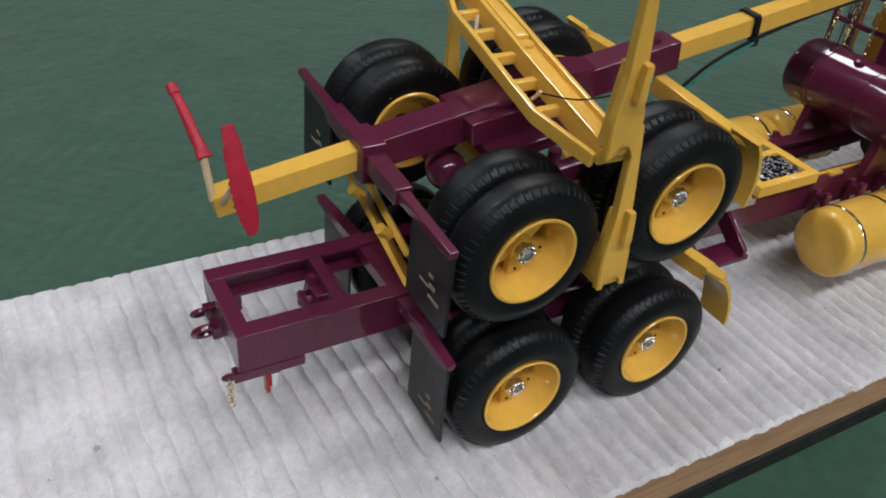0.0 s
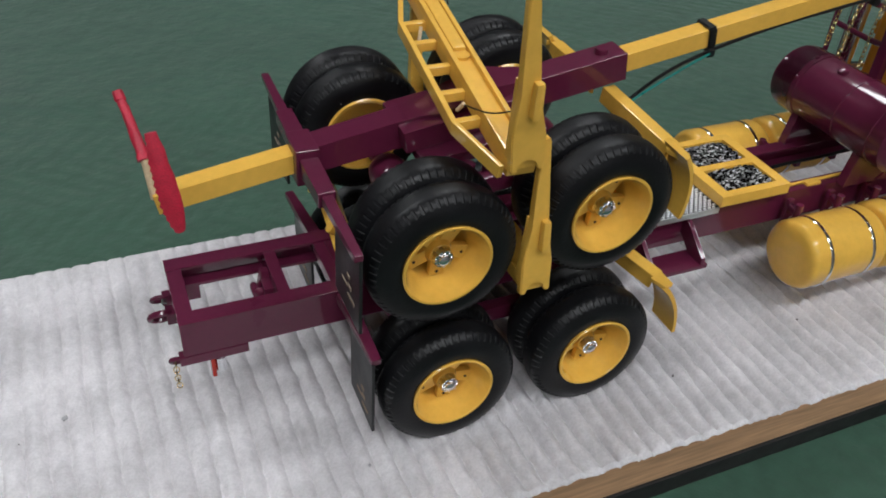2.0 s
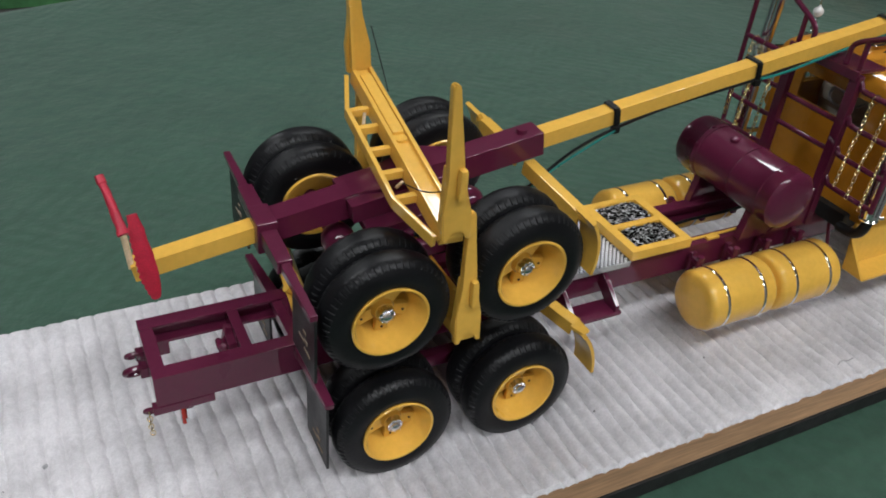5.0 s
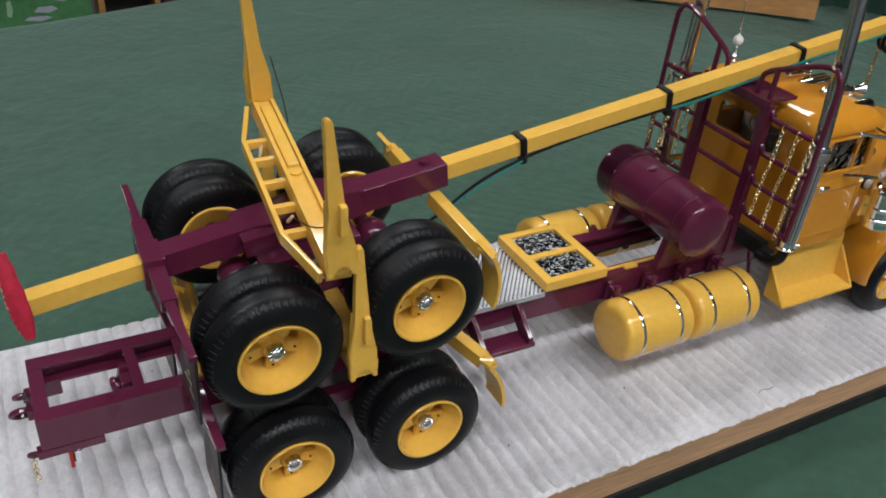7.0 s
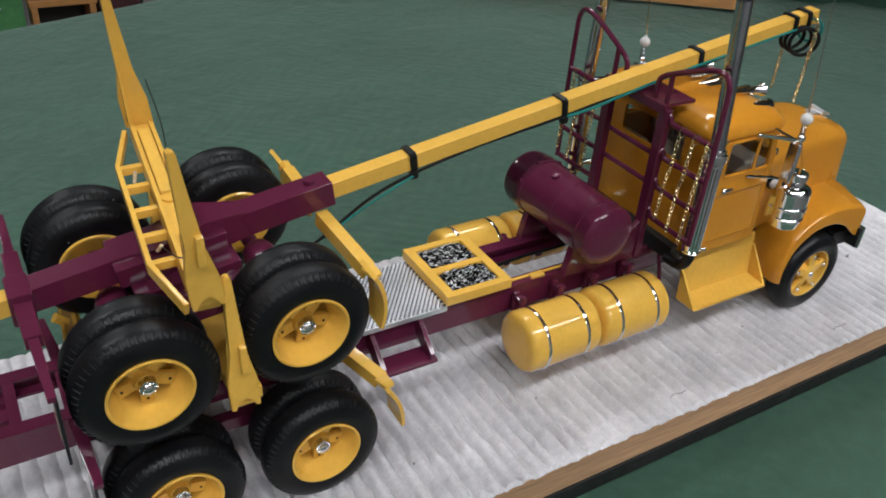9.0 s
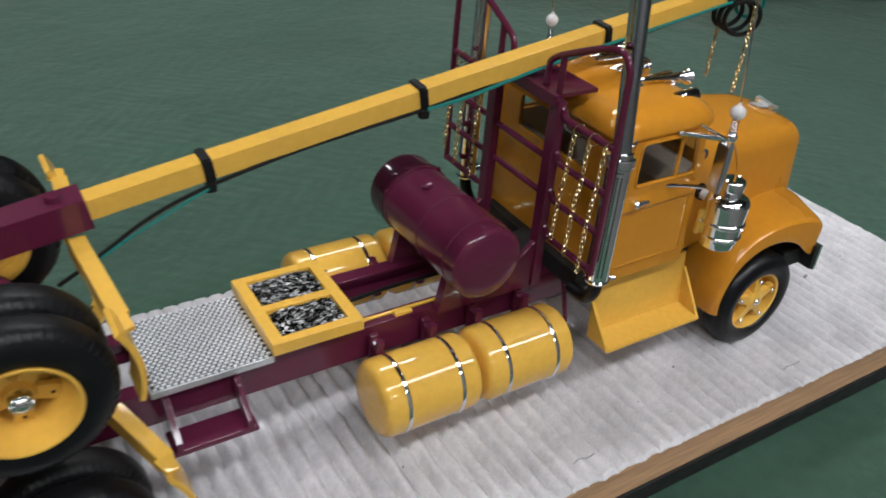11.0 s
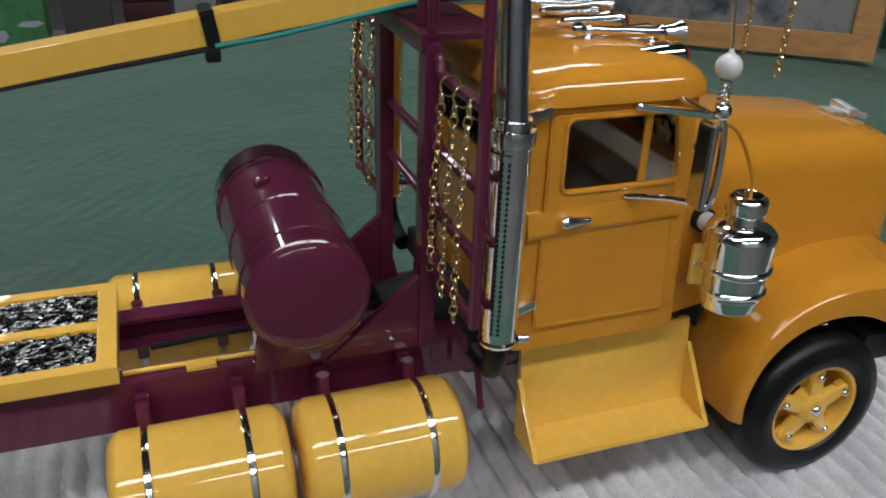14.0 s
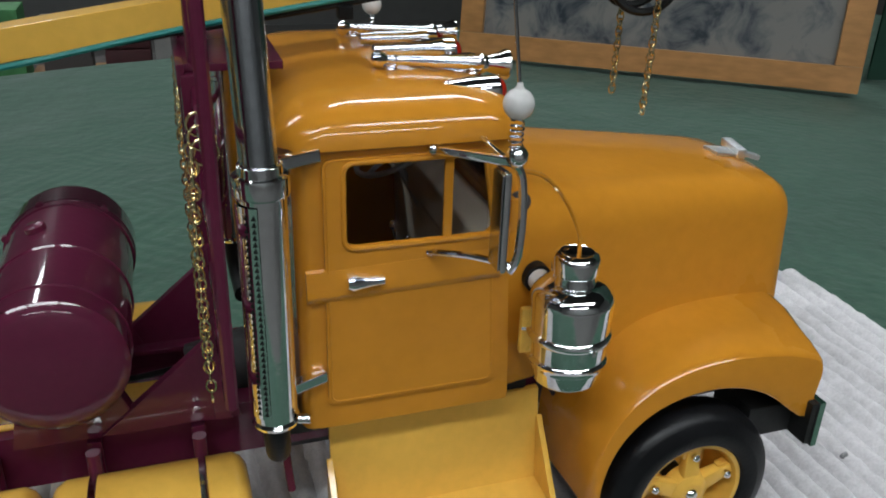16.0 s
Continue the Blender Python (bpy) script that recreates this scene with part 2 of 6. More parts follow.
PINE = material("frame_wood", (0.42, 0.20, 0.065), 0.45, vary=0.22, grain=160, streak=(0.3, 0.3, 1.0))
PLINTH = material("black_plinth", (0.010, 0.010, 0.010), 0.6, vary=0.3)


def glass():
    """A thin clear pane: light passes, the surface glints."""
    mat = bpy.data.materials.new("clear_styrene")
    mat.use_nodes = True
    nt = mat.node_tree
    nt.nodes.remove(nt.nodes["Principled BSDF"])
    clear = nt.nodes.new("ShaderNodeBsdfTransparent")
    clear.inputs[0].default_value = (0.86, 0.88, 0.88, 1)
    shine = nt.nodes.new("ShaderNodeBsdfGlossy")
    shine.inputs["Roughness"].default_value = 0.04
    fres = nt.nodes.new("ShaderNodeFresnel")
    fres.inputs["IOR"].default_value = 1.16
    # the moulded pane is a little wavy
    wavy = nt.nodes.new("ShaderNodeTexNoise")
    wavy.inputs["Scale"].default_value = 150
    place = nt.nodes.new("ShaderNodeTexCoord")
    nt.links.new(place.outputs["Object"], wavy.inputs["Vector"])
    lift = nt.nodes.new("ShaderNodeBump")
    lift.inputs["Strength"].default_value = 1.0
    lift.inputs["Distance"].default_value = 0.0003
    nt.links.new(wavy.outputs["Fac"], lift.inputs["Height"])
    nt.links.new(lift.outputs[0], shine.inputs["Normal"])
    mix = nt.nodes.new("ShaderNodeMixShader")
    nt.links.new(fres.outputs[0], mix.inputs[0])
    nt.links.new(clear.outputs[0], mix.inputs[1])
    nt.links.new(shine.outputs[0], mix.inputs[2])
    nt.links.new(mix.outputs[0], nt.nodes["Material Output"].inputs["Surface"])
    return mat


GLASS = glass()


def rib_fabric():
    """White quilted sheet with a sparkle: soft mottling, fine fibre, grey in the grooves where dust lies."""
    mat = material("white_fleece", (0.64, 0.615, 0.625), 0.75, vary=0.10, grain=330, bump=0.30, bump_scale=700)
    nt = mat.node_tree
    nodes, links = nt.nodes, nt.links
    bsdf = nodes["Principled BSDF"]
    tint = bsdf.inputs["Base Color"].links[0].from_socket
    tex = nodes.new("ShaderNodeTexCoord")

    def noisy(scale, lo, hi, a, b, detail=4):
        n = nodes.new("ShaderNodeTexNoise")
        n.inputs["Scale"].default_value = scale
        n.inputs["Detail"].default_value = detail
        links.new(tex.outputs["Object"], n.inputs["Vector"])
        m = nodes.new("ShaderNodeMapRange")
        for key, val in (("From Min", lo), ("From Max", hi), ("To Min", a), ("To Max", b)):
            m.inputs[key].default_value = val
        links.new(n.outputs["Fac"], m.inputs["Value"])
        return m.outputs[0]

    def scaled(col, fac):
        v = nodes.new("ShaderNodeVectorMath")
        v.operation = "SCALE"
        links.new(col, v.inputs[0])
        links.new(fac, v.inputs["Scale"])
        return v.outputs[0]
    # grey handling marks, matted fibre, and stray dark specks
    col = scaled(tint, noisy(38, 0.36, 0.60, 0.84, 1.06, 6))
    col = scaled(col, noisy(1200, 0.35, 0.62, 0.93, 1.04, 2))
    speck = nodes.new("ShaderNodeTexVoronoi")
    speck.inputs["Scale"].default_value = 130
    links.new(tex.outputs["Object"], speck.inputs["Vector"])
    rare = nodes.new("ShaderNodeSeparateColor")
    links.new(speck.outputs["Color"], rare.inputs[0])
    size = nodes.new("ShaderNodeMapRange")
    for key, val in (("From Min", 0.80), ("From Max", 1.0), ("To Min", 0.0), ("To Max", 0.085)):
        size.inputs[key].default_value = val
    links.new(rare.outputs[0], size.inputs["Value"])
    dot = nodes.new("ShaderNodeMath")
    dot.operation = "LESS_THAN"
    links.new(speck.outputs["Distance"], dot.inputs[0])
    links.new(size.outputs[0], dot.inputs[1])
    mix = nodes.new("ShaderNodeMix")
    mix.data_type = "RGBA"
    links.new(dot.outputs[0], mix.inputs["Factor"])
    links.new(col, mix.inputs["A"])
    mix.inputs["B"].default_value = (0.16, 0.15, 0.15, 1)
    links.new(mix.outputs["Result"], bsdf.inputs["Base Color"])
    # glitter: tiny mirror flecks
    fleck = nodes.new("ShaderNodeTexVoronoi")
    fleck.inputs["Scale"].default_value = 420
    links.new(tex.outputs["Object"], fleck.inputs["Vector"])
    chance = nodes.new("ShaderNodeSeparateColor")
    links.new(fleck.outputs["Color"], chance.inputs[0])
    few = nodes.new("ShaderNodeMath")
    few.operation = "GREATER_THAN"
    few.inputs[1].default_value = 0.88
    links.new(chance.outputs[1], few.inputs[0])
    near = nodes.new("ShaderNodeMath")
    near.operation = "LESS_THAN"
    near.inputs[1].default_value = 0.15
    links.new(fleck.outputs["Distance"], near.inputs[0])
    both = nodes.new("ShaderNodeMath")
    both.operation = "MULTIPLY"
    links.new(few.outputs[0], both.inputs[0])
    links.new(near.outputs[0], both.inputs[1])
    links.new(both.outputs[0], bsdf.inputs["Metallic"])
    rough = nodes.new("ShaderNodeMapRange")
    rough.inputs["To Min"].default_value = 0.78
    rough.inputs["To Max"].default_value = 0.28
    links.new(both.outputs[0], rough.inputs["Value"])
    links.new(rough.outputs[0], bsdf.inputs["Roughness"])
    return mat


FLEECE = rib_fabric()


def herringbone():
    """Green cloth woven in a herringbone, with soft creases."""
    mat = material("green_cloth", (0.034, 0.084, 0.055), 0.66, vary=0.18, grain=110)
    nt = mat.node_tree
    nodes, links = nt.nodes, nt.links
    bsdf = nodes["Principled BSDF"]
    bsdf.inputs["Sheen Weight"].default_value = 0.2
    bsdf.inputs["Specular IOR Level"].default_value = 0.25
    tex = nodes.new("ShaderNodeTexCoord")
    turn = nodes.new("ShaderNodeMapping")
    turn.inputs["Rotation"].default_value = (0, 0, radians(12))
    links.new(tex.outputs["Object"], turn.inputs["Vector"])
    sep = nodes.new("ShaderNodeSeparateXYZ")
    links.new(turn.outputs[0], sep.inputs[0])
    zig = nodes.new("ShaderNodeMath")
    zig.operation = "PINGPONG"
    zig.inputs[1].default_value = 0.042
    links.new(sep.outputs["Y"], zig.inputs[0])
    add = nodes.new("ShaderNodeMath")
    links.new(sep.outputs["X"], add.inputs[0])
    links.new(zig.outputs[0], add.inputs[1])
    wave = nodes.new("ShaderNodeMath")
    wave.operation = "MULTIPLY"
    wave.inputs[1].default_value = 2 * math.pi / 0.0135
    links.new(add.outputs[0], wave.inputs[0])
    sine = nodes.new("ShaderNodeMath")
    sine.operation = "SINE"
    links.new(wave.outputs[0], sine.inputs[0])
    # the weave lies flat in some places and stands out in others
    worn = nodes.new("ShaderNodeTexNoise")
    worn.inputs["Scale"].default_value = 4.5
    worn.inputs["Detail"].default_value = 3
    links.new(tex.outputs["Object"], worn.inputs["Vector"])
    range_ = nodes.new("ShaderNodeMapRange")
    for key, val in (("From Min", 0.42), ("From Max", 0.66), ("To Min", 0.05), ("To Max", 0.85)):
        range_.inputs[key].default_value = val
    links.new(worn.outputs["Fac"], range_.inputs["Value"])
    weave = nodes.new("ShaderNodeMath")
    weave.operation = "MULTIPLY"
    links.new(sine.outputs[0], weave.inputs[0])
    links.new(range_.outputs[0], weave.inputs[1])
    crease = nodes.new("ShaderNodeTexNoise")
    crease.inputs["Scale"].default_value = 24
    crease.inputs["Detail"].default_value = 6
    crease.inputs["Roughness"].default_value = 0.6
    links.new(tex.outputs["Object"], crease.inputs["Vector"])
    mix = nodes.new("ShaderNodeMath")
    mix.operation = "MULTIPLY_ADD"
    mix.inputs[1].default_value = 24.0
    links.new(crease.outputs["Fac"], mix.inputs[0])
    links.new(weave.outputs[0], mix.inputs[2])
    lift = nodes.new("ShaderNodeBump")
    lift.inputs["Strength"].default_value = 1.0
    lift.inputs["Distance"].default_value = 0.00015
    links.new(mix.outputs[0], lift.inputs["Height"])
    links.new(lift.outputs[0], bsdf.inputs["Normal"])
    # the two threads differ a little in shade
    tint = bsdf.inputs["Base Color"].links[0].from_socket
    shade = nodes.new("ShaderNodeMapRange")
    for key, val in (("From Min", -1.0), ("From Max", 1.0), ("To Min", 0.985), ("To Max", 1.015)):
        shade.inputs[key].default_value = val
    links.new(weave.outputs[0], shade.inputs["Value"])
    both = nodes.new("ShaderNodeVectorMath")
    both.operation = "SCALE"
    links.new(tint, both.inputs[0])
    links.new(shade.outputs[0], both.inputs["Scale"])
    links.new(both.outputs[0], bsdf.inputs["Base Color"])
    return mat


CLOTH = herringbone()
DARK_GREEN = material("dark_green_drape", (0.006, 0.035, 0.020), 0.8, vary=0.2, grain=60)
HALL_WALL = material("hall_wall", (0.11, 0.11, 0.105), 0.8, vary=0.08, grain=20)
PALE_WALL = material("pale_wall", (0.30, 0.30, 0.295), 0.8, vary=0.08, grain=20)
HALL_FLOOR = material("hall_floor", (0.11, 0.105, 0.10), 0.45, vary=0.25, grain=30)
HALL_CEILING = material("hall_ceiling", (0.09, 0.09, 0.09), 0.85, vary=0.04, grain=20)


def glow(name, strength):
    mat = bpy.data.materials.new(name)
    mat.use_nodes = True
    nt = mat.node_tree
    nt.nodes.remove(nt.nodes["Principled BSDF"])
    e = nt.nodes.new("ShaderNodeEmission")
    e.inputs["Color"].default_value = (0.932, 0.965, 1.0, 1)
    e.inputs["Strength"].default_value = strength
    nt.links.new(e.outputs[0], nt.nodes["Material Output"].inputs["Surface"])
    return mat


DIFFUSER = glow("lit_diffuser", LAMP_POWER)

# ---------------------------------------------------------------- the hall
def slab(name, x0, x1, y0, y1, z0, z1, mat, label):
    bm = bmesh.new()
    box(bm, x0, x1, y0, y1, z0, z1, 0)
    return thing(name, bm, mat, label, name.split("_")[0], kind="structure")


TABLE_TOP = -28.0
FLOOR_Z = TABLE_TOP - 750
CEIL_Z = FLOOR_Z + CEILING * 1000
slab("floor", -4000, 4000, -3500, 5000, FLOOR_Z - 100, FLOOR_Z, HALL_FLOOR, "dark worn hall floor")
slab("ceiling", -4000, 4000, -3500, 5000, CEIL_Z, CEIL_Z + 100, HALL_CEILING, "dark painted hall ceiling")
slab("wall_south", -4000, 4000, -3600, -3500, FLOOR_Z, CEIL_Z, PALE_WALL, "pale painted hall wall")
slab("wall_north", -4000, 4000, 5000, 5100, FLOOR_Z, CEIL_Z, HALL_WALL, "plain grey hall wall")
slab("wall_west", -4100, -4000, -3500, 5000, FLOOR_Z, CEIL_Z, HALL_WALL, "plain grey hall wall")
slab("wall_east", 4000, 4100, -3500, 5000, FLOOR_Z, CEIL_Z, HALL_WALL, "plain grey hall wall")

for cx, cy, along in LAMPS:
    lamp = root("ceiling_light", cx * 1000, cy * 1000, CEIL_Z - 84, "white fluorescent ceiling light with a lit diffuser", "ceiling light", "lights on the ceiling", turn=(0, 0, 90 * along))
    bm = bmesh.new()
    box(bm, -610, 610, -135, 135, 14, 83, 4)
    part("housing", bm, WHITE, lamp)
    bm = bmesh.new()
    prism(bm, [(-120, 13.5), (-100, 4), (0, 0), (100, 4), (120, 13.5)], "x", -590, 590, 0)
    part("diffuser", bm, DIFFUSER, lamp, "glowing white diffuser")

# the table and its cloth, turned a little to the board
TABLE_TURN = 18
table = root("display_table", 330, 60, FLOOR_Z, "long folding display table under a green cloth", "table", turn=(0, 0, TABLE_TURN))
bm = bmesh.new()
box(bm, -1100, 1100, -238, 650, 718, 744, 2)
part("tabletop", bm, PINE, table)
for lx in (-980, 980):
    for ly in (-170, 580):
        bm = bmesh.new()
        rod(bm, (lx, ly, 0), (lx, ly, 718), 14)
        part("leg", bm, STEEL, table)


def cloth():
    """A cloth over the table: gentle swells on top, hanging skirts with folds."""
    bm = bmesh.new()
    nx, ny = 260, 160
    x0, x1, y0, y1 = -1102, 1102, -240, 652
    drop = 300

    def lay(u, v):
        x, y, z = u, v, 746.0
        over = max(x0 - u, u - x1, y0 - v, v - y1, 0)
        if over > 0:
            x, y = min(max(u, x0), x1), min(max(v, y0), y1)
            z -= over
            swing = 8 * math.sin((u + v) * 0.03) * min(over / 80, 1)
            x += swing if u < x0 or u > x1 else 0
            y += swing if v < y0 or v > y1 else 0
        else:
            far = max(abs(u + 100) - 420, abs(v + 30) - 190, 0)
            z += min(far / 150, 1) * (2.4 * (0.5 + noise.noise(Vector((u * 0.006, v * 0.009, 3.0)))) + 1.1 * abs(noise.noise(Vector((u * 0.022, v * 0.03, 8.0)))))
        return (x, y, z)
    us = [x0 - drop + (x1 - x0 + 2 * drop) * i / nx for i in range(nx + 1)]
    vs = [y0 - drop + (y1 - y0 + 2 * drop) * i / ny for i in range(ny + 1)]
    rows = [[bm.verts.new(lay(u, v)) for u in us] for v in vs]
    for a, b in zip(rows, rows[1:]):
        for k in range(nx):
            bm.faces.new((a[k], a[k + 1], b[k + 1], b[k]))
    ob = root("tablecloth", 330, 60, FLOOR_Z, "dark green herringbone cloth spread over a table", "tablecloth", turn=(0, 0, TABLE_TURN))
    me = mesh_of("tablecloth", bm, CLOTH, Vector((0, 0, 0)), 60)
    sheet = new("sheet", me)
    sheet.parent = ob


cloth()

# ---------------------------------------------------------------- the display board
BX0, BX1, BY0, BY1 = -153.0, 474.0, -78.0, 88.0
board = root("display_board", (BX0 + BX1) / 2, (BY0 + BY1) / 2, TABLE_TOP + 0.2, "wooden display board with white ribbed fleece top", "display board")


def ribs():
    """The quilted top: soft ribs across the board, pulled askew and uneven, ragged at the rim."""
    bm = bmesh.new()
    nx, ny = 1150, 120
    pitch, skew = 6.9, -0.015
    x0, x1, y0, y1 = BX0 - 0.6, BX1 + 0.6, BY0 - 0.8, BY1 + 0.6
    rows = []
    for j in range(ny + 1):
        y = y0 + (y1 - y0) * j / ny
        row = []
        for i in range(nx + 1):
            x = x0 + (x1 - x0) * i / nx
            # trodden flatter towards the tail
            trodden = 0.36 - 0.42 * min(max((x + 60) / 160, 0), 1)
            w = 1.3 * noise.noise(Vector((x * 0.012, y * 0.02, 0))) + 0.75 * noise.noise(Vector((x * 0.15, y * 0.2, 2)))
            ph = (x - skew * y + w) / pitch
            h = abs(math.sin(math.pi * ph)) ** (0.70 + 0.25 * noise.noise(Vector((math.floor(ph) * 3.1, y * 0.06, 7))))
            rim = min(x - x0, x1 - x, y - y0, y1 - y)
            h += (1 - h) * (0.5 * max(0, 1 - rim / 5) + 0.22 * max(0, 1 - max(rim - 9, 0) / 6))
            z = -4.0 + 3.9 * (h + (1 - h) * trodden) + 0.55 * noise.noise(Vector((x * 0.10, y * 0.10, 5))) + 0.42 * noise.noise(Vector((x * 0.30, y * 0.26, 9))) + 0.16 * noise.noise(Vector((x * 0.7, y * 0.7, 3)))
            if rim < 1.5:
                z = min(z, -0.4) - (1.5 - rim) * 1.2
            yy = y + (0.9 * noise.noise(Vector((x * 0.16, 0, 1))) + 0.35 * noise.noise(Vector((x * 1.1, 0, 4)))) * (1 if j in (0, ny) else 0)
            row.append(bm.verts.new((x, yy, z)))
        rows.append(row)
    for a, b in zip(rows, rows[1:]):
        for k in range(nx):
            bm.faces.new((a[k], a[k + 1], b[k + 1], b[k]))
    return bm


part("fleece_top", ribs(), FLEECE, board, "white ribbed fleece sheet with a faint sparkle")
bm = bmesh.new()
box(bm, BX0 + 2, BX1 - 2, BY0 + 2, BY1 - 2, -18.5, -7.0, 0)
part("core", bm, OAK, board)
WOOD_Z = (-19.0, -3.4)
for y0, y1 in ((BY0, BY0 + 9), (BY1 - 9, BY1)):
    bm = bmesh.new()
    box(bm, BX0, BX1, y0, y1, *WOOD_Z, 0.8)
    part("edge_trim", bm, OAK, board, "brown wooden edge strip")
for x0, x1 in ((BX0 - 0.3, BX0 + 8.7), (BX1 - 8.7, BX1 + 0.3)):
    bm = bmesh.new()
    box(bm, x0, x1, BY0 + 9, BY1 - 9, *WOOD_Z, 0.8)
    part("edge_trim", bm, OAK, board, "brown wooden edge strip")
bm = bmesh.new()
box(bm, BX0 + 2, BX1 - 2, BY0 - 1, BY1 + 1, TABLE_TOP + 0.2, -19.0, 0.8)
part("plinth", bm, PLINTH, board, "black base strip")

# marks on the sheet
SCUFF = material("grey_scuff", (0.34, 0.335, 0.34), 0.8, vary=0.4, grain=1500)
for run, r in (([(214.6, -69.6, 0.1), (218, -68.6, 0.25), (221, -69.6, 0.2), (225, -69.0, 0.1)], 0.26), ([(330.6, -69.4, 0.1), (334, -68.8, 0.25), (337, -69.3, 0.25), (341.6, -68.9, 0.1)], 0.26), ([(400.2, -25.4, 0), (401.2, -25.0, 0.3), (402.4, -24.6, 0)], 0.8), ([(-119, 2.2, 0), (-118.2, 2.6, 0.3), (-117.6, 3.0, 0)], 0.75), ([(-29.6, -51, 0), (-28.8, -50.8, 0.2)], 0.6)):
    bm = bmesh.new()
    tube(bm, curve(run, 4), r, 6)
    part("scuff_mark", bm, SCUFF, board, "dark scuff on the fleece")

# ---------------------------------------------------------------- the log truck
truck = root("log_truck", 140, 0, 0.2, "glossy amber and plum scale model of a log truck", "model truck")
TR = 23.3  # tyre radius
AXLES = (0.0, 53.0)
FRONT_X = 330.0


def tyre(bm, c, side, R=TR, w=12.6, hole=13.2, lugs=58, cut=0.55):
    """A tyre: its outer wall faces side (-1 or 1 along y). Notched shoulders and grooved tread."""
    c = Vector(c)
    h = w / 2
    prof = [(-h * 0.72, hole), (-h * 0.9, hole + 0.7), (-h * 0.99, hole + 2.2), (-h, hole + 4.0), (-h * 0.97, R - 4.6), (-h * 0.9, R - 3.2), (-h * 0.82, R - 2.3), (-h * 0.79, R - 1.75), (-h * 0.66, R - 1.0), (-h * 0.48, R - 0.42), (-h * 0.25, R - 0.1),
            (h * 0.25, R - 0.1), (h * 0.48, R - 0.42), (h * 0.66, R - 1.0), (h * 0.79, R - 1.75), (h * 0.82, R - 2.3), (h * 0.9, R - 3.2), (h * 0.97, R - 4.6), (h, hole + 4.0), (h * 0.99, hole + 2.2), (h * 0.9, hole + 0.7), (h * 0.72, hole)]
    notch = {7, 8, 13, 14}
    seg = lugs * 4
    rings = []
    for k in range(seg):
        a = 2 * math.pi * (k // 4 + (0.0, 0.26, 0.34, 0.92)[k % 4]) / lugs
        low = k % 4 < 2
        r_ = []
        for i, (y, r) in enumerate(prof):
            rr = r - (cut if low and i in notch else 0)
            r_.append(c + Vector((rr * math.cos(a), y, rr * math.sin(a))))
        rings.append(r_)
    rings.append(rings[0])
    rows = [[bm.verts.new(p) for p in r] for r in rings[:-1]]
    n = len(prof)
    for i in range(seg):
        a, b = rows[i], rows[(i + 1) % seg]
        for k in range(n - 1):
            bm.faces.new((a[k], a[k + 1], b[k + 1], b[k]))


def dual_wheel(parent, x, z, side, lip=49.0):
    """Two tyres on one deep yellow rim with a spoked hub and a chrome cap; side is the outer way along y."""
    s = side
    hub = new("dual_wheel")
    hub.parent = parent
    hub.empty_display_size = 0.01
    tagged(hub, "dual wheel with yellow rim and black tyres")
    for y in (lip - 6.3, lip - 19.2):
        bm = bmesh.new()
        tyre(bm, (x, s * y, z), s)
        part("tyre", bm, RUBBER, hub, "black rubber tyre")
    bm = bmesh.new()
    # the barrel: a rolled lip, then a deep dish
    o = Vector((x, s * (lip + 0.2), z))
    turned(bm, o, (0, -s, 0), [(1.2, 13.5), (0.2, 13.9), (-0.1, 13.6), (0.0, 13.0), (0.7, 12.6), (3.0, 12.0), (6.4, 10.9), (8.0, 9.9), (9.4, 9.3), (16.2, 9.0)], 48, cap=False)
    turned(bm, o, (0, -s, 0), [(1.2, 13.5), (24.5, 13.5)], 40, cap=False)
    # the inner side: a stepped dish
    turned(bm, o, (0, -s, 0), [(23.6, 13.5), (25.2, 13.9), (25.7, 13.4), (25.4, 12.4), (22.8, 11.9), (21.6, 11.2), (21.5, 9.6), (18.6, 9.2), (18.4, 3.0)], 40, cap=False)
    part("rim", bm, YELLOW, hub, "deep yellow rim")
    bm = bmesh.new()
    turned(bm, o, (0, -s, 0), [(15.9, 9.2), (16.0, 1.0)], 30)
    part("drum", bm, YELLOW, hub, "yellow wheel centre")
    bm = bmesh.new()
    for k in range(5):
        a = 2 * math.pi * k / 5 + 0.95
        d = Vector((math.cos(a), 0, math.sin(a)))
        p = o + Vector((0, -s * 9.2, 0))
        bar(bm, p + d * 1.5, p + d * 9.6, 4.0, 2.6, up=(0, s, 0), bevel=0.6, w2=5.0, h2=2.4)
    turned(bm, o, (0, -s, 0), [(6.2, 3.0), (6.0, 3.5), (8.0, 4.2), (11.6, 4.9)], 20)
    part("spider", bm, YELLOW, hub)
    bm = bmesh.new()
    for k in range(5):
        a = 2 * math.pi * k / 5 + 0.95
        d = Vector((math.cos(a), 0, math.sin(a)))
        q = o + Vector((0, -s * 7.75, 0)) + d * 7.9
        rod(bm, q, q + Vector((0, -s * 0.6, 0)), 0.5, seg=8)
    part("bolt_recess", bm, WIRE, hub, "dark bolt holes")
    bm = bmesh.new()
    turned(bm, o, (0, -s, 0), [(2.2, 0.3), (2.3, 1.3), (2.7, 1.8), (3.6, 1.9), (3.7, 2.9), (4.8, 3.2), (6.2, 3.2)], 20)
    for k in range(8):
        a = 2 * math.pi * k / 8
        ball(bm, o + Vector((2.5 * math.cos(a), -s * 3.6, 2.5 * math.sin(a))), 0.5, u=8, v=6)
    part("hub_cap", bm, STRAP, hub, "chrome hub cap")
    return hub


